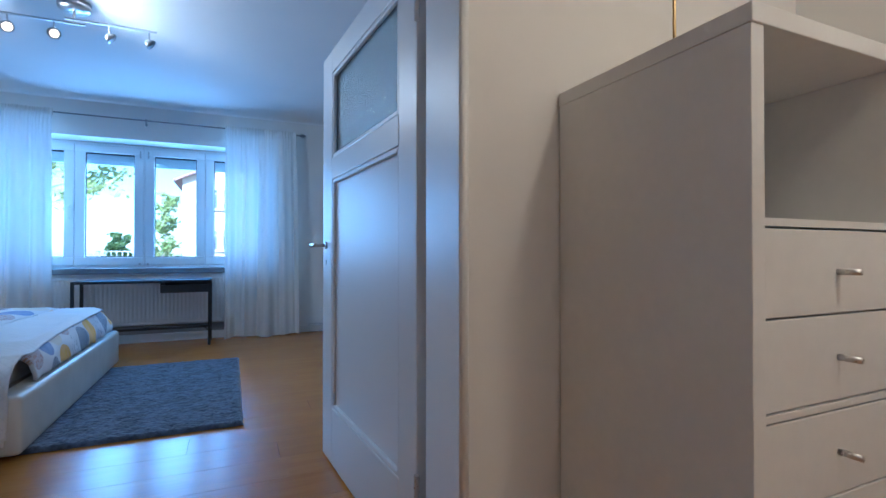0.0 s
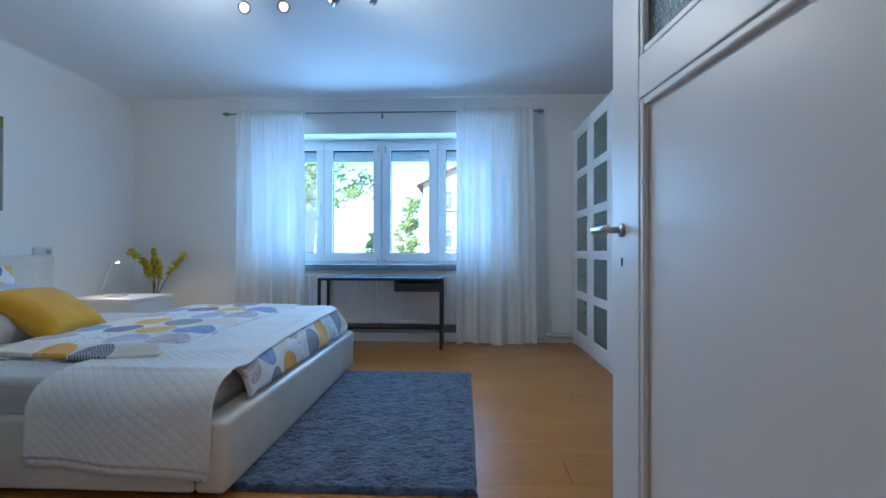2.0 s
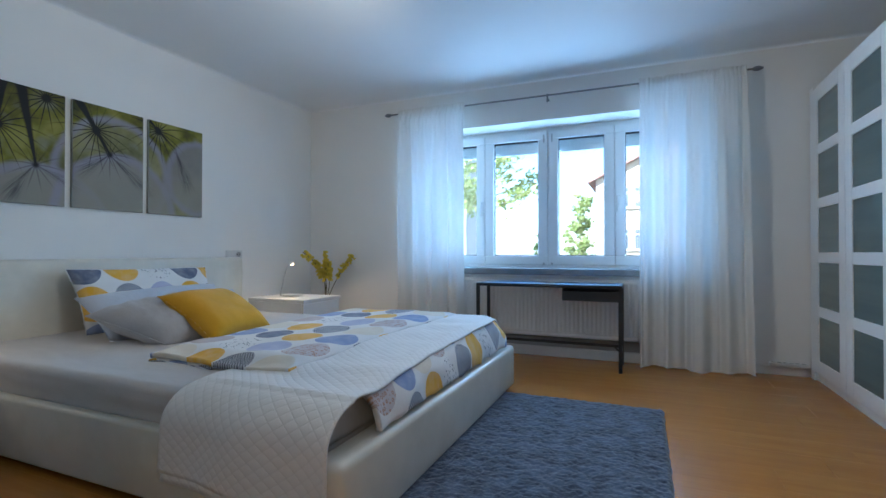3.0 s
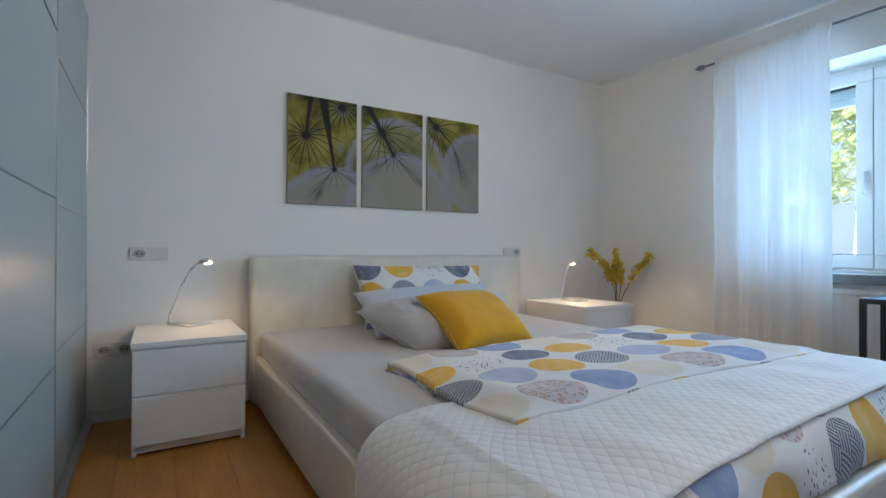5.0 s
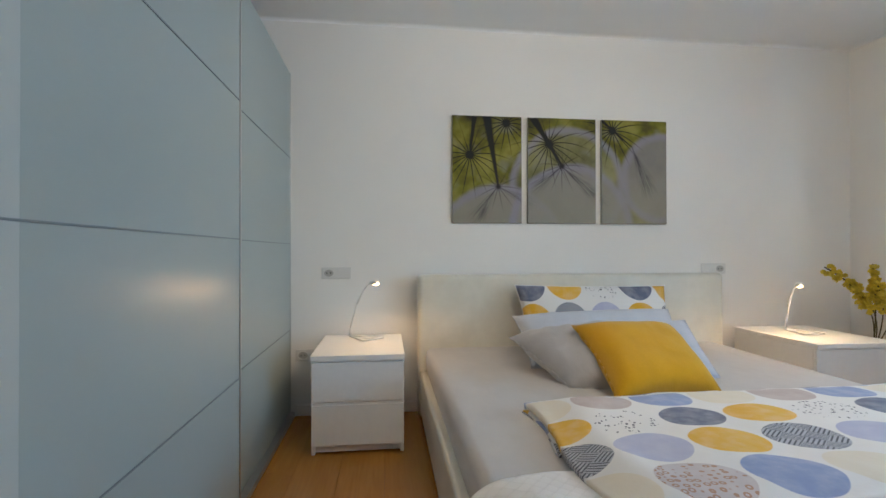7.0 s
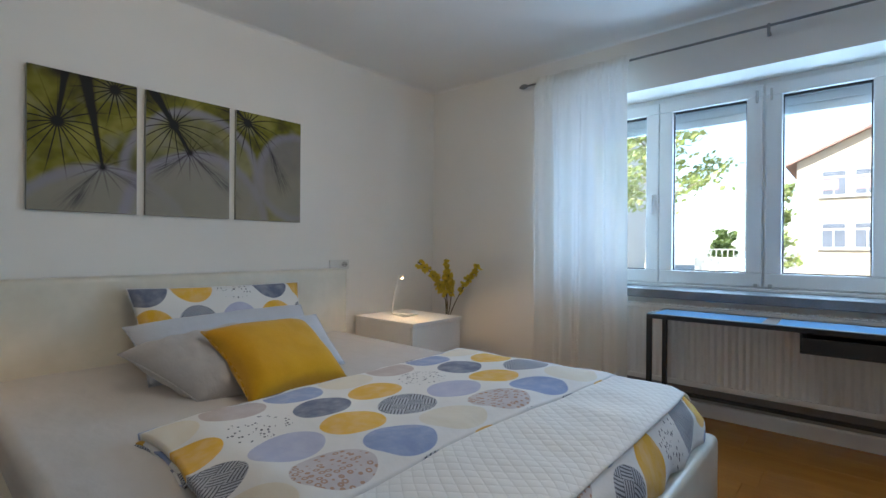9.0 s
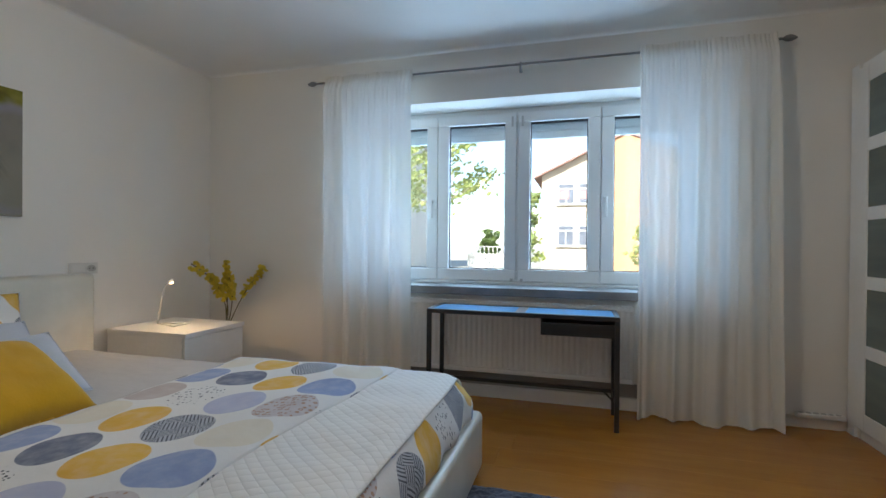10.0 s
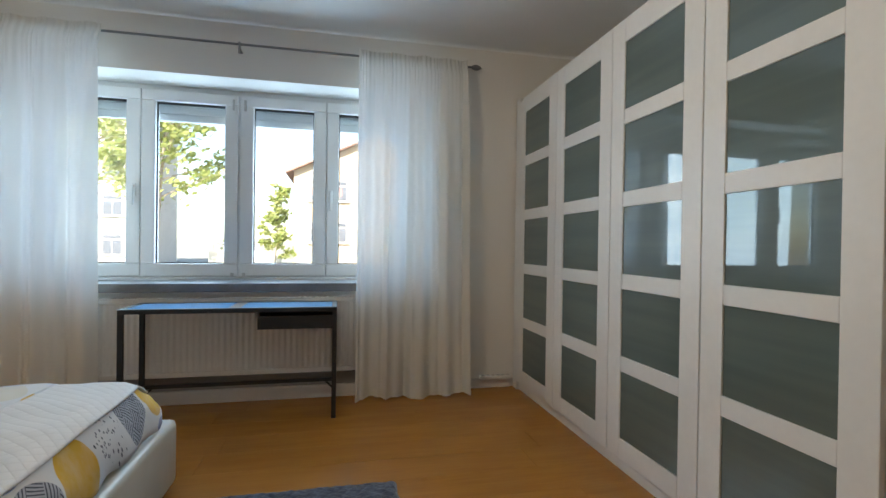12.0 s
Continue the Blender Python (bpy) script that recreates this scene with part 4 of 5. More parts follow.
def throw():
    west0, east0 = -1.76, -1.115
    drape = [5.44, 3.455]
    total = (drape[0] - drape[1]) + 0.10 + 0.30

    def place(s, t):
        run = t * total
        west, east = west0 + 0.05 * (1 - t), east0 + 0.035 * t
        x = west + s * (east - west) + 0.012 * math.sin(t * 9)
        x += 0.10 * ease(0.5, 1.0, s)
        if run < drape[0] - drape[1]:
            y = drape[0] - run
            z = on_mattress(min(x, -1.15), max(y, 3.47)) + duvet_lift(x, y) * (0.85 if x > -1.62 else 0.75) + 0.012 + 0.004 * noise.noise(Vector((x * 8, y * 8, 0)))
            z -= 0.35 * max(0.0, x + 1.065) * ease(3.5, 3.75, y)
            return (x, y, z)
        run -= drape[0] - drape[1]
        z0 = MZ + 0.014
        k = min(1.0, run / 0.20)
        y = 3.455 - 0.165 * math.sin(k * math.pi / 2) - 0.008 * math.sin(11 * s + 2) * k
        z = z0 - 0.14 * (1 - math.cos(k * math.pi / 2))
        if run > 0.20:
            z -= (run - 0.20) * (0.88 + 0.28 * s)
            x -= 0.01 * (run - 0.2)
        return (x, min(y, 3.455), z)

    q = thing("throw", (0, 0, 0), "white diamond-quilted throw hanging over the side of the bed", "throw")
    thicken(part("quilt", sheet(48, 150, place, lambda s, t: (s * (east0 - west0), t * total)), M_QUILT, q), 0.009)

    def under(s, t):
        x, y, z = place(0.015 + 0.97 * s, 1 - 0.16 + 0.16 * t)
        return (x, y + 0.0085, z - 0.012 - 0.022 * t)

    thicken(part("under_layer", sheet(30, 20, under, lambda s, t: (s * (east0 - west0), t * 0.38)), M_QUILT, q), 0.006)


throw()


def pillow(name, tl, tr, bl, br, thick, material, label, category="pillow", uv=None, drawn=0.045, wrinkle=0.010):
    tl, tr, bl, br = (Vector(v) for v in (tl, tr, bl, br))
    normal = (tr - tl).cross(tl - bl).normalized()
    if normal.x < 0:
        normal = -normal
    bm = bmesh.new()
    layer = bm.loops.layers.uv.new("UVMap")
    n = 36
    grids = []
    for side in (1, -1):
        g = []
        for i in range(n + 1):
            row = []
            for j in range(n + 1):
                s, t = i / n, j / n
                p = (tl * (1 - s) + tr * s) * (1 - t) + (bl * (1 - s) + br * s) * t
                a, b = 2 * s - 1, 2 * t - 1
                # sides drawn in between the corners
                mid = (tl + tr + bl + br) / 4
                pull = drawn * ((1 - a * a) * abs(b) ** 3 + (1 - b * b) * abs(a) ** 3)
                p = p + (mid - p) * pull
                h = thick * ((1 - a ** 4) * (1 - b ** 4)) ** 0.55
                crease = wrinkle * (0.6 * noise.noise(Vector((s * 5, t * 5, thick * 50))) + 0.9 * (0.35 - abs(noise.noise(Vector((s * 7 + 3 * t, t * 4 - 2 * s, thick * 31)))))) * min(1, 6 * (1 - abs(a)), 6 * (1 - abs(b)))
                row.append(bm.verts.new(p + normal * side * (h * (0.62 if side > 0 else 0.5) + (crease if 0 < i < n and 0 < j < n else 0))))
            g.append(row)
        grids.append(g)
        for i in range(n):
            for j in range(n):
                f = bm.faces.new((g[i][j], g[i + 1][j], g[i + 1][j + 1], g[i][j + 1]))
                f.smooth = True
                if uv:
                    for loop, (a, b) in zip(f.loops, ((i, j), (i + 1, j), (i + 1, j + 1), (i, j + 1))):
                        loop[layer].uv = uv(a / n, b / n)
    bmesh.ops.remove_doubles(bm, verts=bm.verts[:], dist=0.0008)
    body = thing(name, (0, 0, 0), label, category, "pillows on the bed")
    part("cover", bm, material, body)
    bm = bmesh.new()
    loop = []
    for a, b in ((tl, tr), (tr, br), (br, bl), (bl, tl)):
        for k in range(10):
            s = k / 10
            p = a + (b - a) * s
            mid = (tl + tr + bl + br) / 4
            loop.append(p + (mid - p) * drawn * (1 - (2 * s - 1) ** 2))
    tube(bm, loop + loop[:1], 0.0035, 6)
    part("seam", smooth(bm), material, body)


pillow("printed_pillow", (-3.575, 3.955, 0.912), (-3.545, 5.03, 0.90), (-3.40, 3.985, 0.475), (-3.36, 5.0, 0.475), 0.12, M_PRINT, "large white pillow printed with yellow and slate discs, against the headboard",
       uv=lambda s, t: (1.5 + t * 1.75, 2.22 + s * 4.2))
pillow("blue_pillow", (-3.32, 3.87, 0.735), (-3.30, 4.90, 0.765), (-3.02, 3.90, 0.478), (-2.95, 4.86, 0.482), 0.15, M_BLUEPILLOW, "pale blue cotton pillow leaning on the printed pillow")
pillow("blue_pillow", (-3.12, 4.10, 0.665), (-3.02, 4.83, 0.735), (-2.80, 4.14, 0.480), (-2.70, 4.815, 0.482), 0.09, M_BLUEPILLOW, "pale blue cotton pillow with one corner out beside the cushion", drawn=0.02)
pillow("grey_pillow", (-3.06, 3.78, 0.650), (-3.00, 4.60, 0.705), (-2.62, 3.97, 0.476), (-2.50, 4.50, 0.476), 0.20, M_GREYPILLOW, "creased light grey cotton pillow with an open hem", wrinkle=0.034)
pillow("yellow_cushion", (-2.815, 4.055, 0.75), (-2.885, 4.65, 0.728), (-2.350, 4.070, 0.490), (-2.405, 4.615, 0.490), 0.17, M_MUSTARD, "mustard yellow cushion with piped edges", "cushion", drawn=0.13, wrinkle=0.004)


# ---- rug ----
def rug():
    x0, x1, y0, y1 = -1.0, 0.095, 3.40, 5.36

    def place(s, t):
        x, y = x0 + s * (x1 - x0), y0 + t * (y1 - y0)
        rim = min(s * (x1 - x0), (1 - s) * (x1 - x0), t * (y1 - y0), (1 - t) * (y1 - y0))
        h = 0.024 * ease(-0.004, 0.02, rim)
        tuft = 0.005 * noise.noise(Vector((x * 50, y * 50, 0))) + 0.005 * noise.noise(Vector((x * 22, y * 22, 4)))
        wob = 0.006 * noise.noise(Vector((x * 14, y * 14, 8))) if rim < 0.02 else 0
        if rim < 0.001:
            return (x + wob, y + wob, 0.003)
        return (x + wob, y + wob, 0.003 + h + tuft * ease(0, 0.02, rim))

    tagged(part("rug", sheet(150, 268, place), M_SHAG), "dark blue-grey shaggy rug on the oak floor beside the bed", "rug")


rug()


# ---- desk ----
def desk():
    x0, x1, y0, y1, h = -1.49, -0.19, 6.305, 6.668, 0.742
    d = thing("desk", (0, 0, 0), "narrow black metal desk with a two-pane glass top", "desk")
    k = 0.032
    part("top_frame", boxes((x0, x1, y0, y0 + k, h - 0.03, h), (x0, x1, y1 - k, y1, h - 0.03, h), (x0, x0 + k, y0 + k, y1 - k, h - 0.03, h), (x1 - k, x1, y0 + k, y1 - k, h - 0.03, h), bevel=0.003), M_BLACK, d)
    part("crossbar", boxes((-0.87, -0.80, y0 + k, y1 - k, h - 0.024, h - 0.001), bevel=0.003), plain("brown_board", (0.13, 0.085, 0.05), 0.4), d, "dark brown middle bar")
    for a, b in ((x0 + k, -0.87), (-0.80, x1 - k)):
        part("glass_pane", boxes((a + 0.001, b - 0.001, y0 + k + 0.001, y1 - k - 0.001, h - 0.010, h - 0.003)), DESKGLASS, d, "glossy glass pane")
    for x in (x0, x1 - 0.03):
        for y in (y0, y1 - 0.03):
            part("leg", boxes((x, x + 0.03, y, y + 0.03, 0, h - 0.03), bevel=0.003), M_BLACK, d)
        part("side_stretcher", boxes((x + 0.004, x + 0.026, y0 + 0.03, y1 - 0.03, 0.155, 0.18), bevel=0.003), M_BLACK, d)
    part("long_stretcher", boxes((x0 + 0.03, x1 - 0.03, y1 - 0.028, y1 - 0.004, 0.155, 0.18), bevel=0.003), M_BLACK, d)
    for x, s in ((x0 + 0.03, 1), (x1 - 0.03, -1)):
        part("brace", rod(bmesh.new(), (x, y1 - 0.016, 0.11), (x + s * 0.05, y1 - 0.016, 0.16), 0.007, 8), M_BLACK, d)
    part("tray", boxes((-0.69, x1 - 0.03, y0 + 0.01, y1 - 0.04, 0.60, 0.612), (-0.69, -0.678, y0 + 0.01, y1 - 0.04, 0.612, h - 0.03), (-0.678, x1 - 0.03, y0 + 0.01, y0 + 0.022, 0.612, 0.685), (-0.678, x1 - 0.03, y1 - 0.052, y1 - 0.04, 0.612, h - 0.03), bevel=0.002), M_BLACK, d, "black metal tray under the top")


# opaque blue base colour stands in for the sky mirrored in the desk top
n_ = Nodes("sky_tinted_desk_glass")
n_.set(Base_Color=(0.22, 0.52, 0.90), Roughness=0.05, Specular_IOR_Level=0.35)
DESKGLASS = n_.mat
desk()


# ---- bedside tables ----
def bedside(at, wide, deep, label):
    """Front faces +x; the foot of the front is at x = 0, from y = 0 to wide."""
    b = thing("bedside_table", at, label, "bedside table", "bedside tables")
    h = 0.562
    part("top", boxes((-deep, 0.012, 0, wide, h - 0.03, h), bevel=0.003), M_WHITE, b)
    part("side", boxes((-deep, -0.022, 0.004, 0.024, 0, h - 0.031), bevel=0.002), M_WHITE, b)
    part("side", boxes((-deep, -0.022, wide - 0.024, wide - 0.004, 0, h - 0.031), bevel=0.002), M_WHITE, b)
    part("back", boxes((-deep, -deep + 0.006, 0.024, wide - 0.024, 0.03, h - 0.031)), M_WHITE, b)
    part("plinth", boxes((-0.05, -0.032, 0.024, wide - 0.024, 0.012, 0.075)), M_WHITE, b)
    for z0, z1 in ((0.055, 0.283), (0.298, 0.522)):
        d = part("drawer", boxes((-0.02, 0.0, 0.006, wide - 0.006, z0, z1), bevel=0.003), M_WHITE, b)
        part("finger_edge", boxes((-0.02, -0.004, 0.01, wide - 0.01, z1 + 0.0005, z1 + 0.012)), M_WHITE, d)


bedside((-3.115, 2.66, 0), 0.525, 0.66, "white two-drawer bedside table beside the sliding wardrobe")
bedside((-3.065, 5.735, 0), 0.60, 0.70, "white two-drawer bedside table by the window wall")


def reading_lamp(at, ring, neck, head, label):
    l = thing("reading_lamp", at, label, "lamp", "bedside reading lamps")
    o = Vector(at)
    pts = [Vector(p) - o for p in ring]
    part("base_ring", smooth(tube(bmesh.new(), pts + pts[:1], 0.006, 8)), M_LAMPWHITE, l)
    part("neck", smooth(tube(bmesh.new(), [Vector(p) - o for p in neck], 0.0055, 8)), M_LAMPWHITE, l)
    a, b = (Vector(p) - o for p in head)
    hd = part("head", smooth(rod(bmesh.new(), a, b, 0.012, 16, 0.015)), M_LAMPWHITE, l)
    d = (b - a).normalized()
    part("led", rod(bmesh.new(), b - d * 0.035 + Vector((0, 0, -0.012)), b + d * 0.012 + Vector((0, 0, -0.012)), 0.008, 12), M_LED, hd, "glowing warm light")
    lamp = bpy.data.lights.new("reading_light", "SPOT")
    lamp.energy, lamp.color, lamp.spot_size, lamp.spot_blend, lamp.shadow_soft_size = READING, (1.0, 0.62, 0.30), radians(178), 0.35, 0.02
    tip = Vector(head[1]) + Vector((0.0, 0.0, -0.032))
    return lamp, tip


for args in (((-3.62, 2.90, 0.562), [(-3.70, 2.83, 0.569), (-3.50, 2.93, 0.569), (-3.60, 3.06, 0.569)],
              [(-3.70, 2.83, 0.569), (-3.68, 2.84, 0.63), (-3.57, 2.89, 0.80), (-3.50, 2.94, 0.90), (-3.46, 2.97, 0.935), (-3.43, 2.99, 0.948)], [(-3.435, 2.985, 0.946), (-3.37, 3.025, 0.955)],
              "slim white gooseneck reading lamp, switched on, on the bedside table"),
             ((-3.50, 5.95, 0.562), [(-3.58, 6.00, 0.569), (-3.36, 5.94, 0.569), (-3.38, 6.12, 0.569)],
              [(-3.58, 6.00, 0.569), (-3.55, 5.98, 0.63), (-3.45, 5.92, 0.80), (-3.38, 5.88, 0.885), (-3.33, 5.86, 0.91)], [(-3.335, 5.862, 0.909), (-3.275, 5.835, 0.918)],
              "slim white gooseneck reading lamp, switched on, on the bedside table")):
    light, tip = reading_lamp(*args)
    light.energy = READING * (0.85 if tip.y < 4 else 1.7)
    new("reading_light", light).matrix_world = look(tip, tip + Vector((0.12, 0.02 if tip.y < 4 else -0.02, -0.35)))


# ---- the wall behind the bed ----
def canvas(y0, y1, i):
    c = thing("canvas_picture", (XW, (y0 + y1) / 2, 1.74), ("canvas print of olive-green dandelion seeds, dark stems and pale down", "canvas print of dandelion seeds over a grey-green field", "canvas print of one dandelion seed fading into grey")[i], "picture", "three canvases over the bed")
    hw, h0, h1 = (y1 - y0) / 2, -0.391, 0.391
    part("stretcher", boxes((0.0, 0.024, -hw, hw, h0, h1), bevel=0.003), M_CANVASEDGE, c)
    mid = (y0 + y1) / 2 - 4.376
    part("print", sheet(2, 2, lambda s, t: (0.026, -hw + 0.002 + s * (2 * hw - 0.004), h0 + 0.002 + t * (h1 - h0 - 0.004)), lambda s, t: (mid - hw + s * 2 * hw, h0 + t * (h1 - h0))), M_CANVAS, c)


for i, (a, b) in enumerate(((3.553, 4.07), (4.115, 4.64), (4.685, 5.205))):
    canvas(a, b, i)


def wall_plate(y, z, kinds, label):
    s = thing("wall_socket", (XW, y, z), label, "socket")
    w = 0.102
    n = len(kinds)
    part("plate", boxes((0, 0.010, -w * n / 2, w * n / 2, -0.04, 0.04), bevel=0.003), M_SOCKET, s)
    for i, k in enumerate(kinds):
        c = -w * n / 2 + w * (i + 0.5)
        if k == "o":
            bm = lathe(bmesh.new(), ((0.032, 0.0), (0.032, 0.004), (0.027, 0.004), (0.026, 0.001), (0.001, 0.001)), 20)
            ring = part("outlet", bm, M_SOCKET, s, at=Matrix.Translation((0.0105, c, 0)) @ Matrix.Rotation(math.pi / 2, 4, "Y") @ Matrix.Diagonal((0.95, 1.25, 1, 1)))
            part("recess", lathe(bmesh.new(), ((0.0255, 0.0011), (0.0255, 0.0018), (0.001, 0.0018)), 16), M_HOLE, ring)
            part("pin_hole", boxes((0.009, 0.0132, c - 0.016, c - 0.009, -0.005, 0.005), (0.009, 0.0132, c + 0.009, c + 0.016, -0.005, 0.005)), M_SEAL, s)
        else:
            part("rocker", boxes((0.010, 0.014, c - 0.040, c + 0.040, -0.030, 0.030), bevel=0.002), M_SOCKET, s)


wall_plate(2.73, 0.992, "or", "white double wall plate with socket and switch above the bedside table")
wall_plate(2.555, 0.42, "oo", "white double wall socket low beside the bedside table")
wall_plate(5.60, 1.008, "ro", "white double wall plate with switch and socket beside the headboard")


# ---- flowering twigs in a floor vase ----
def twigs():
    base = Vector((-3.40, 6.52, 0))
    v = thing("flower_vase", base, "yellow blossom twigs in a white vase behind the bedside table", "flowers")
    part("vase", smooth(lathe(bmesh.new(), ((0.06, 0), (0.075, 0.03), (0.08, 0.2), (0.05, 0.40), (0.035, 0.46), (0.04, 0.48), (0.034, 0.48), (0.03, 0.44), (0.01, 0.43)), 24)), M_VASE, v)
    rnd = random.Random(7)
    tips = (((0.0, -0.38, 1.03), 0.04), ((0.04, -0.25, 0.93), 0.0), ((0.0, 0.0, 1.05), 0.02), ((0.10, -0.08, 0.92), 0.03), ((0.27, 0.17, 0.985), 0.02))
    for (dx, dy, z), bend in tips:
        a, b = Vector((0, 0, 0.40)), Vector((dx, dy, z))
        pts = []
        for k in range(13):
            s = k / 12
            p = a.lerp(b, s) + Vector((bend * math.sin(math.pi * s), -dy * 0.35 * math.sin(math.pi * s), 0.04 * math.sin(math.pi * s)))
            pts.append(p)
        twig = part("twig", tube(bmesh.new(), pts, 0.0042, 6), M_STEM, v)
        bm = bmesh.new()
        for k in range(54):
            s = 0.50 + 0.48 * rnd.random() ** 0.8
            i = min(11, int(s * 12))
            p = pts[i].lerp(pts[i + 1], s * 12 - i) + Vector((rnd.uniform(-1, 1), rnd.uniform(-1, 1), rnd.uniform(-1, 1))) * 0.026
            for m in range(3):
                nrm = Vector((rnd.uniform(-1, 1), rnd.uniform(-1, 1), rnd.uniform(-1, 1))).normalized()
                u = nrm.orthogonal().normalized() * rnd.uniform(0.014, 0.025)
                w = nrm.cross(u).normalized() * rnd.uniform(0.012, 0.021)
                c = [bm.verts.new(p + q) for q in (-u, -u * 0.3 - w, u * 0.7 - w * 0.7, u, u * 0.5 + w, -u * 0.5 + w)]
                bm.faces.new(c)
        part("blossom", bm, M_PETAL, twig, "small yellow blossoms")


twigs()


# ---- ceiling lamp ----
def spot_bar():
    l = thing("ceiling_lamp", (-0.98, 4.34, ZC), "ceiling lamp with two thin bars and four small spots, two glowing", "ceiling lamp")
    part("canopy", smooth(lathe(bmesh.new(), ((0.001, -0.055), (0.085, -0.052), (0.098, -0.04), (0.10, 0.0)), 32)), M_STEEL, l)
    part("post", rod(bmesh.new(), (0, 0, -0.05), (0, 0, -0.13), 0.01, 12), M_STEEL, l)
    bars = ((-0.47, 0.06, 0.02, -0.135), (-0.05, 0.50, -0.03, -0.125))
    for a, b, y, z in bars:
        part("bar", boxes((a, b, y - 0.007, y + 0.007, z - 0.007, z + 0.007), bevel=0.002), M_STEEL, l)
    for x, y, z, on in ((-0.37, 0.02, -0.135, True), (-0.12, 0.02, -0.135, True), (0.21, -0.03, -0.125, False), (0.45, -0.03, -0.125, False)):
        s = part("spot", rod(bmesh.new(), (x, y, z - 0.007), (x, y, z - 0.06), 0.006, 10), M_STEEL, l, "small round spot")
        d = Vector((0.30, -0.75, -0.45)) if on else Vector((0.75, -0.1, -0.6))
        d.normalize()
        c = Vector((x, y, z - 0.085))
        part("hood", smooth(rod(bmesh.new(), c - d * 0.02, c + d * 0.02, 0.018, 20, 0.040)), M_STEEL, s)
        part("lens", rod(bmesh.new(), c + d * 0.0205, c + d * 0.026, 0.027, 20), M_SPOT if on else M_OFFSPOT, s)
        if on:
            bulb = bpy.data.lights.new("spot_light", "SPOT")
            bulb.energy, bulb.color, bulb.shadow_soft_size, bulb.spot_size, bulb.spot_blend = (BULB_W if x < -0.3 else BULB_N), (1.0, 0.81, 0.58), 0.16, radians(170), 0.8
            at = Vector((-0.98, 4.34, ZC)) + c + d * 0.085
            new("spot_light", bulb).matrix_world = look(at, at + (Vector((-0.68, 0.14, -0.21)) if x < -0.3 else Vector((0.72, -0.06, -0.25))))


spot_bar()


# ---- the hall cabinet ----
def hall_cabinet():
    x0, x1, y0, y1, h = 0.862, 1.40, 0.836, YH - 0.004, 1.478
    c = thing("hall_cabinet", (0, 0, 0), "white board cabinet with an open niche over drawers in the hallway", "cabinet")
    k = 0.036
    part("top", boxes((x0 - 0.002, x1 + 0.002, y0 - 0.004, y1, h - k, h), bevel=0.002), M_WHITE, c)
    part("side", boxes((x0, x0 + k, y0, y1, 0, h - k), bevel=0.002), M_WHITE, c)
    part("side", boxes((x1 - k, x1, y0, y1, 0, h - k), bevel=0.002), M_WHITE, c)
    part("back", boxes((x0 + k, x1 - k, y1 - 0.01, y1, 0.03, h - k)), M_WHITE, c)
    part("shelf", boxes((x0 + k, x1 - k, y0 + 0.002, y1 - 0.01, 1.083, 1.098), bevel=0.001), M_WHITE, c)
    part("shelf", boxes((x0 + k, x1 - k, y0 + 0.002, y1 - 0.01, 0.728, 0.742), bevel=0.001), M_WHITE, c)
    part("plinth", boxes((x0 + k, x1 - k, y0 + 0.02, y0 + 0.035, 0, 0.06)), M_WHITE, c)
    for z0, z1 in ((0.916, 1.079), (0.746, 0.912), (0.562, 0.724), (0.397, 0.558), (0.232, 0.393), (0.066, 0.228)):
        d = part("drawer", boxes((x0 + k + 0.002, x1 - k - 0.002, y0 + 0.003, y0 + 0.021, z0, z1), bevel=0.002), M_WHITE, c)
        x, z = (x0 + x1) / 2 - 0.005, (z0 + z1) / 2
        bm = rod(bmesh.new(), (x, y0 + 0.003, z), (x, y0 - 0.036, z), 0.0065, 14)
        part("knob", smooth(bm), M_STEEL, d, "small steel bar knob")


hall_cabinet()


def lantern():
    l = thing("bowl", (1.15, 1.06, 1.478), "shallow aged brass bowl with a thin rod on the hallway cabinet", "bowl")
    part("dish", smooth(lathe(bmesh.new(), ((0.10, 0), (0.12, 0.004), (0.17, 0.035), (0.172, 0.04), (0.165, 0.04), (0.11, 0.012), (0.01, 0.010)), 36)), M_BRASS, l)
    part("rod", rod(bmesh.new(), (-0.15, 0.05, 0.03), (-0.15, 0.05, 0.30), 0.004, 8), M_BRASS, l)


lantern()


# ---- outside ----
M_GRASS = plain("pale_gravel", (0.30, 0.28, 0.235), 0.9, grain=8, vary=0.3, wear=0.6)
M_ROOF = plain("brown_roof_tile", (0.26, 0.15, 0.12), 0.8, vary=0.2)
M_CREAM = plain("cream_render", (0.43, 0.355, 0.275), 0.9, vary=0.06, wear=0.7)
M_PEACH = plain("peach_render", (0.43, 0.235, 0.125), 0.9, vary=0.06, wear=0.7)
M_PALE = plain("pale_render", (0.48, 0.46, 0.43), 0.9, vary=0.06, wear=0.7)
M_FARGLASS = plain("dim_window_glass", (0.10, 0.11, 0.14), 0.4, vary=0.2, wear=2.0)
M_CURTAINRED = plain("faded_red_curtain", (0.34, 0.20, 0.19), 0.8)
M_BARK = plain("grey_bark", (0.30, 0.25, 0.20), 0.9, vary=0.3, grain=30)
M_LEAF = foliage("leaf_green", (0.08, 0.13, 0.03), (0.18, 0.23, 0.06))
M_LEAFY = foliage("leaf_yellow_green", (0.24, 0.30, 0.08), (0.46, 0.47, 0.18))

structure("ground", boxes((-400, 400, 7.6, 900, -1.25, -1.0)), M_GRASS, "sunlit pale gravel yard outside the window", "ground")
structure("ground_beneath", boxes((-400, 400, -400, 7.6, -1.25, -1.0)), M_GRASS, "ground around the building", "ground")


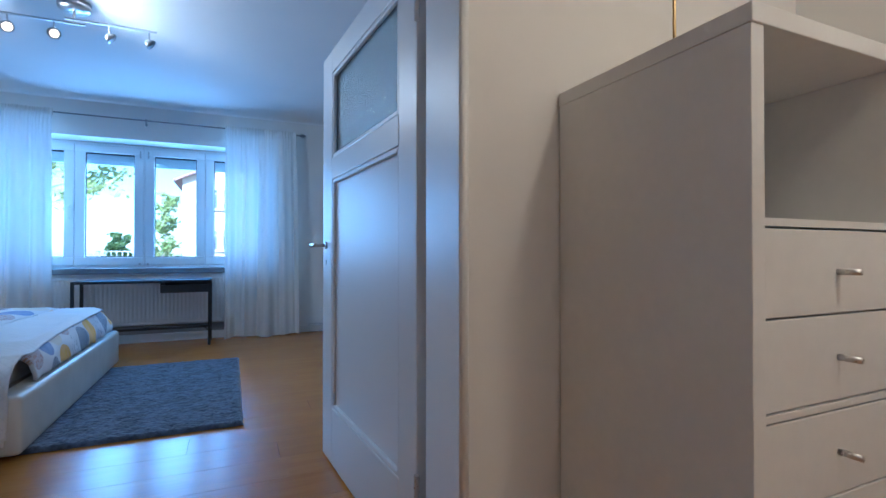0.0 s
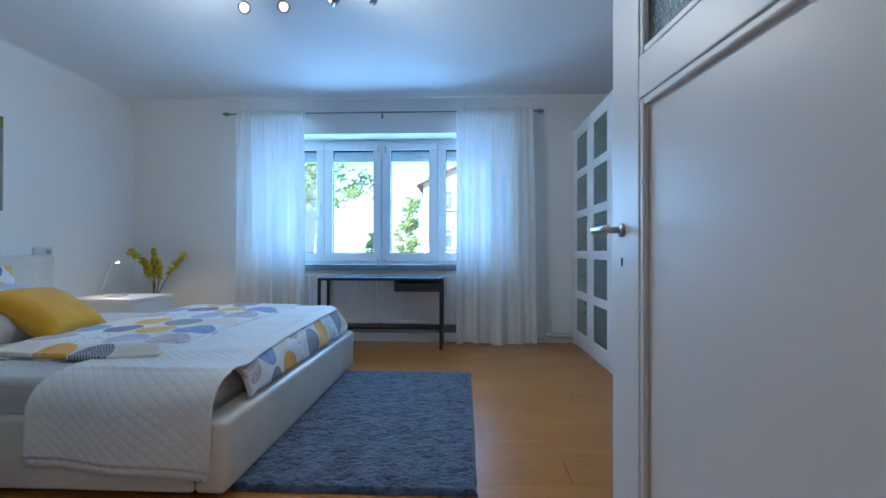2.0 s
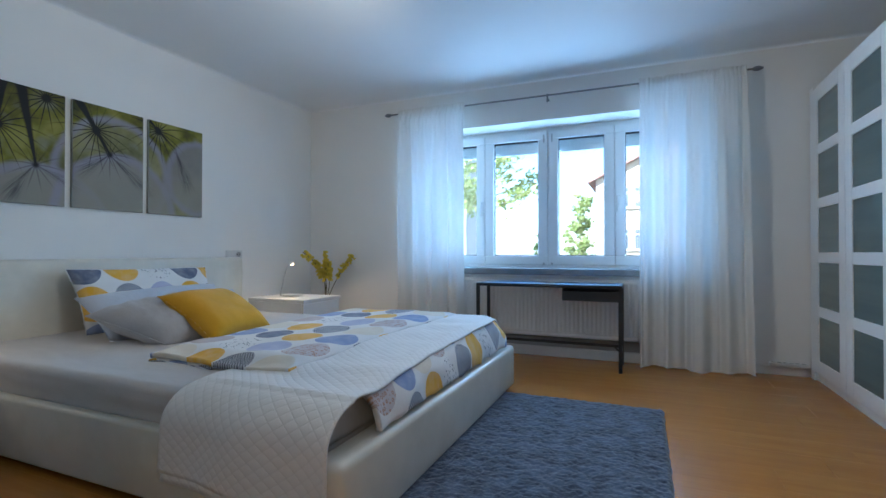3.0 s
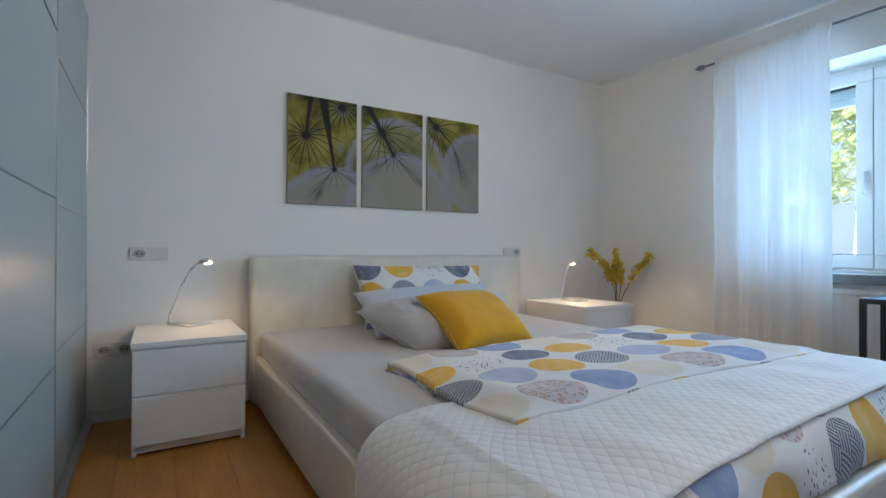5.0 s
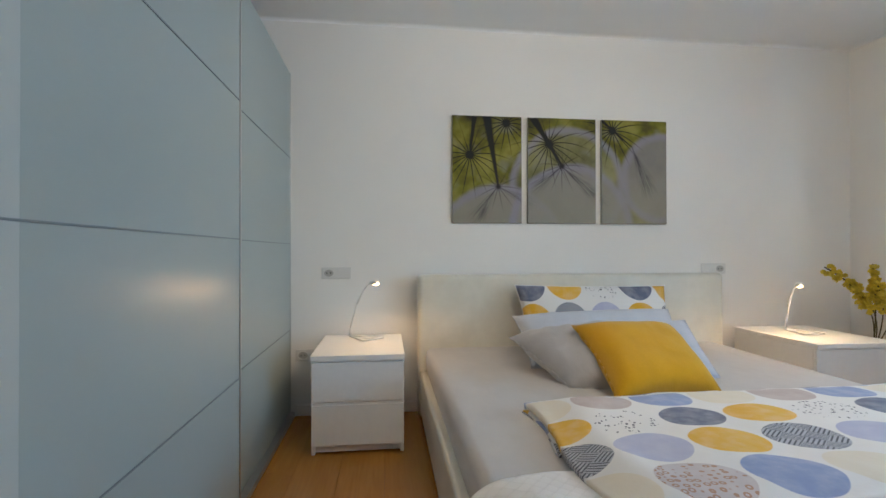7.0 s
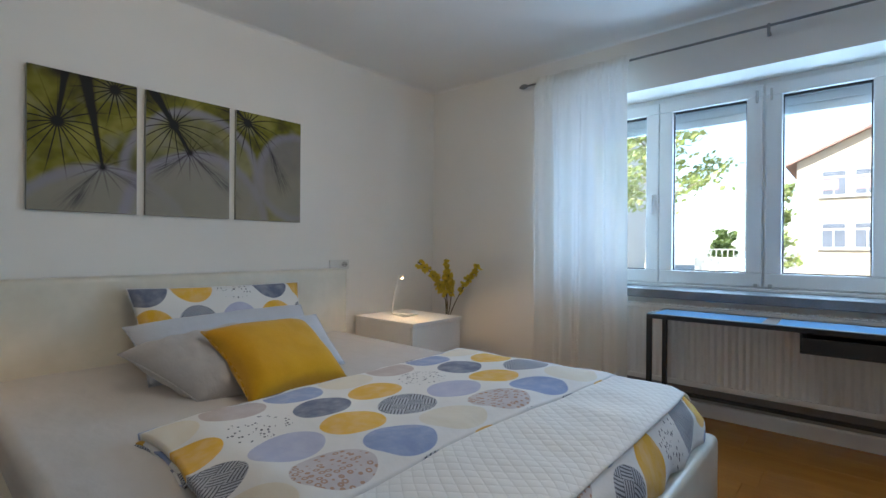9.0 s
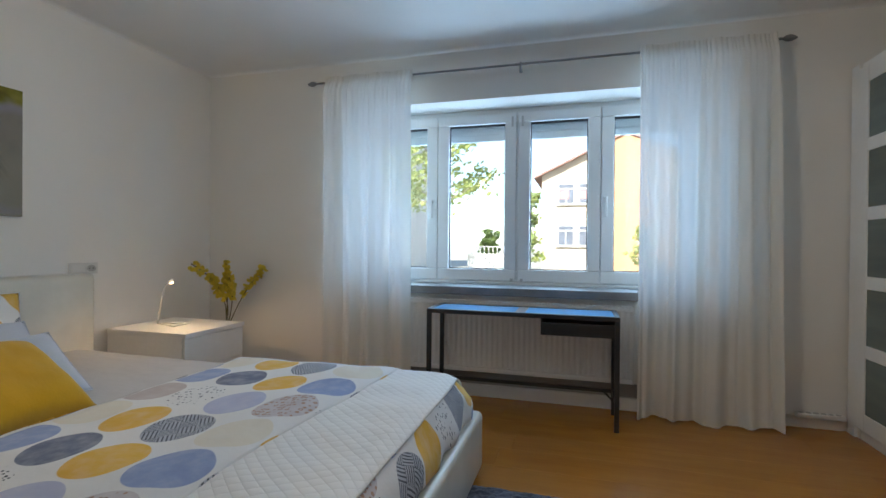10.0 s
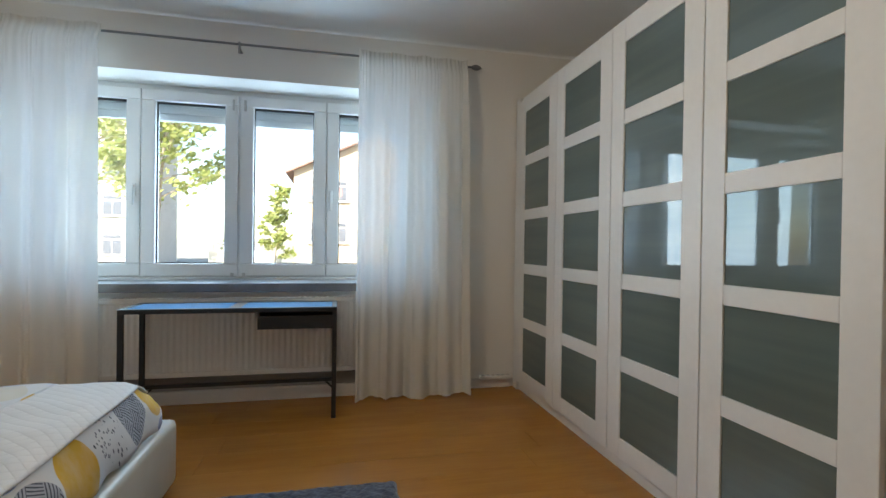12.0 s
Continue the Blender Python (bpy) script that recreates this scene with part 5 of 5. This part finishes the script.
def far_window(house, x, y, z, w, h, curtain=False):
    f = part("window", boxes((x - w / 2 - 0.08, x + w / 2 + 0.08, y - 0.05, y - 0.005, z - h / 2 - 0.08, z + h / 2 + 0.08), bevel=0.01), M_PALE, house)
    part("pane", boxes((x - w / 2, x - 0.03, y - 0.07, y - 0.052, z - h / 2, z + h * 0.22), (x + 0.03, x + w / 2, y - 0.07, y - 0.052, z - h / 2, z + h * 0.22), (x - w / 2, x + w / 2, y - 0.07, y - 0.052, z + h * 0.3, z + h / 2)), M_FARGLASS, f)
    part("sill", boxes((x - w / 2 - 0.2, x + w / 2 + 0.2, y - 0.16, y - 0.005, z - h / 2 - 0.16, z - h / 2 - 0.09)), M_PALE, f)
    if curtain:
        part("drape", boxes((x - w / 2 + 0.02, x + w * 0.2, y - 0.085, y - 0.072, z - h * 0.3, z + h * 0.15)), M_CURTAINRED, f)


def gable_house():
    y = 36.0
    h = thing("house", (0, 0, 0), "sunlit cream and peach gabled house with brown roof edge", "house")
    xl, xp, xr, ze, zp = -3.0, 2.35, 8.2, 6.0, 8.55
    bm = bmesh.new()
    pts = ((xl, -1.0), (xr, -1.0), (xr, ze), (xp, zp), (xl, ze))
    a, b = [bm.verts.new((x, y, z)) for x, z in pts], [bm.verts.new((x, y + 12, z)) for x, z in pts]
    bm.faces.new(a), bm.faces.new(b[::-1])
    for i in range(5):
        bm.faces.new((a[i], a[(i + 1) % 5], b[(i + 1) % 5], b[i]))
    part("wall", bm, M_CREAM, h)
    for x0, x1 in ((xl - 0.5, xp), (xr + 0.5, xp)):
        z0 = ze - 0.5 * (zp - ze) / (xp - xl)
        bm = bmesh.new()
        vs = [bm.verts.new(p) for yy in (y - 0.45, y + 12.4) for p in ((x0, yy, z0), (x1, yy, zp), (x1, yy, zp + 0.13), (x0, yy, z0 + 0.13))]
        for q in ((0, 1, 2, 3), (7, 6, 5, 4), (0, 4, 5, 1), (1, 5, 6, 2), (2, 6, 7, 3), (3, 7, 4, 0)):
            bm.faces.new([vs[i] for i in q])
        part("roof", bm, M_ROOF, h)
    bm = bmesh.new()
    slope = (zp - ze) / (xr - xp)
    pts = ((1.55, -1.0), (5.2, -1.0), (5.2, zp - slope * (5.2 - xp) - 0.02), (xp, zp - 0.02), (1.55, zp - (zp - ze) / (xp - xl) * (xp - 1.55) - 0.02))
    a, b = [bm.verts.new((x, y - 0.3, z)) for x, z in pts], [bm.verts.new((x, y - 0.005, z)) for x, z in pts]
    bm.faces.new(a), bm.faces.new(b[::-1])
    for i in range(5):
        bm.faces.new((a[i], a[(i + 1) % 5], b[(i + 1) % 5], b[i]))
    part("bay", bm, M_PEACH, h, "peach-coloured wall bay")
    for z in (1.95, 4.75):
        for i, x in enumerate((-1.4, -0.05)):
            far_window(h, x, y, z, 0.95, 1.25, z > 3)
        far_window(h, 6.6, y, z, 0.95, 1.25)


gable_house()


def long_block():
    y = 44.0
    h = thing("apartment_building", (0, 0, 0), "pale sunlit apartment building with rows of windows", "apartment building")
    part("wall", boxes((-34, -15.4, y, y + 10, -1.0, 14.0)), M_PALE, h)
    part("roof", boxes((-34.5, -15.0, y - 0.5, y + 10.5, 14.0, 14.5)), M_ROOF, h)
    for z in (0.9, 3.9, 6.9, 9.9):
        for x in range(9):
            far_window(h, -32.9 + x * 2.0 + 0.3 * (x % 2), y, z, 1.25, 1.45, x % 4 == 1)


long_block()


def tree(at, height, spread, clumps, seed, material, low=0.35, label="leafy sunlit tree with gaps in the crown", leaf=0.13):
    """A tapered trunk, forked limbs, and a crown of leaf clumps along the limbs."""
    rnd = random.Random(seed)
    t = thing("tree", at, label, "tree", "trees outside")
    bm = bmesh.new()
    top = Vector((0.05 * height, 0, height * 0.78))
    r = 0.011 * height
    rod(bm, (0, 0, 0), top * 0.5, r, 10, r * 0.65)
    rod(bm, top * 0.5, top, r * 0.65, 8, r * 0.2)
    ends = []
    for i in range(15):
        a = 2.4 * i + rnd.uniform(-0.5, 0.5)
        s = low + (0.8 - low) * i / 14
        p = top * min(1.0, s / 0.8)
        out = spread * rnd.uniform(0.5, 1.0) * (1.15 - 0.55 * i / 14)
        e = p + Vector((math.cos(a) * out, math.sin(a) * out, height * rnd.uniform(0.03, 0.20)))
        rod(bm, p, e, r * 0.32, 6, r * 0.1)
        ends += [p.lerp(e, q) for q in (0.45, 0.7, 0.9, 1.0)]
    ends.append(top)
    part("trunk", bm, M_BARK, t)
    bm = bmesh.new()
    for k in range(clumps):
        c = rnd.choice(ends) + Vector((rnd.gauss(0, 1), rnd.gauss(0, 1), rnd.gauss(0, 0.8))) * spread * 0.13
        size = spread * rnd.uniform(0.06, 0.13)
        for q in range(11):
            p = c + Vector((rnd.gauss(0, 1), rnd.gauss(0, 1), rnd.gauss(0, 0.6))) * size
            nrm = Vector((rnd.gauss(0, 0.8), rnd.gauss(-0.5, 0.8), rnd.gauss(0.8, 0.8))).normalized()
            u = nrm.orthogonal().normalized() * leaf * rnd.uniform(0.6, 1.1)
            w = nrm.cross(u).normalized() * leaf * rnd.uniform(0.35, 0.6)
            bm.faces.new([bm.verts.new(p + v) for v in (-u, -w, u * 0.2 - w * 0.9, u, w, -u * 0.3 + w * 0.9)])
    part("crown", bm, material, t)


tree((-6.0, 20.0, -1.0), 8.0, 2.0, 270, 3, M_LEAFY, 0.46)
tree((-10.2, 25.0, -1.0), 9.0, 2.8, 190, 5, M_LEAFY, 0.45)
tree((-3.25, 28.0, -1.0), 5.5, 0.95, 150, 9, M_LEAFY, 0.25, "slim leafy tree beside the gabled house")
tree((2.9, 33.0, -1.0), 3.9, 0.9, 90, 12, M_LEAFY, 0.25, "low leafy bush before the peach house wall")
tree((-5.95, 32.0, -1.0), 3.3, 0.85, 230, 15, M_LEAF, 0.1, "low dense shrub by the fence")
tree((-17.5, 24.0, -1.0), 9.0, 3.2, 420, 21, M_LEAFY, 0.3)


def fence():
    f = thing("fence", (0, 30.0, -1.0), "white railing with thin upright bars along the yard", "fence")
    part("low_wall", boxes((-6.7, -3.1, -0.1, 0.1, 0.0, 1.699)), M_PALE, f, "low rendered wall")
    part("top_rail", boxes((-6.6, -3.2, -0.03, 0.03, 2.13, 2.18)), M_PALE, f)
    part("bottom_rail", boxes((-6.6, -3.2, -0.03, 0.03, 1.70, 1.75)), M_PALE, f)
    me = mesh_of("bar", boxes((-0.02, 0.02, -0.02, 0.02, 1.752, 2.128)), M_PALE)
    for i in range(14):
        b = new("bar", me)
        b.parent = f
        b.location.x = -6.5 + i * 0.25


fence()


# ---- floor planks ----
def floor():
    f = structure("floor", boxes((XW, XE, YH - 2.75, YN, -0.2, -0.016)), M_SUB, "warm oak plank floor with a satin sheen", "floor")
    rnd = random.Random(11)
    wide = 0.233
    shapes = {}
    y, row = YN, 0
    while y > -1.4:
        x = XW - rnd.uniform(0.0, 1.5)
        while x < XE:
            size = 1.85
            a, b = max(x, XW), min(x + size, XE)
            if y < YH + 0.05:
                a, b = max(a, -1.55), min(b, 1.95)
            if b - a > 0.02:
                key = round(b - a, 2)
                if key not in shapes:
                    hl, hw = key / 2 - 0.0003, wide / 2 - 0.0003
                    bm = boxes((-hl, hl, -hw, hw, -0.016, 0.0), bevel=0.0007, segs=1)
                    shapes[key] = mesh_of("plank", bm, M_OAK)
                p = new("plank", shapes[key])
                p.parent = f
                p.location = ((a + b) / 2, y - wide / 2, 0)
            x += size
        y -= wide
        row += 1


floor()
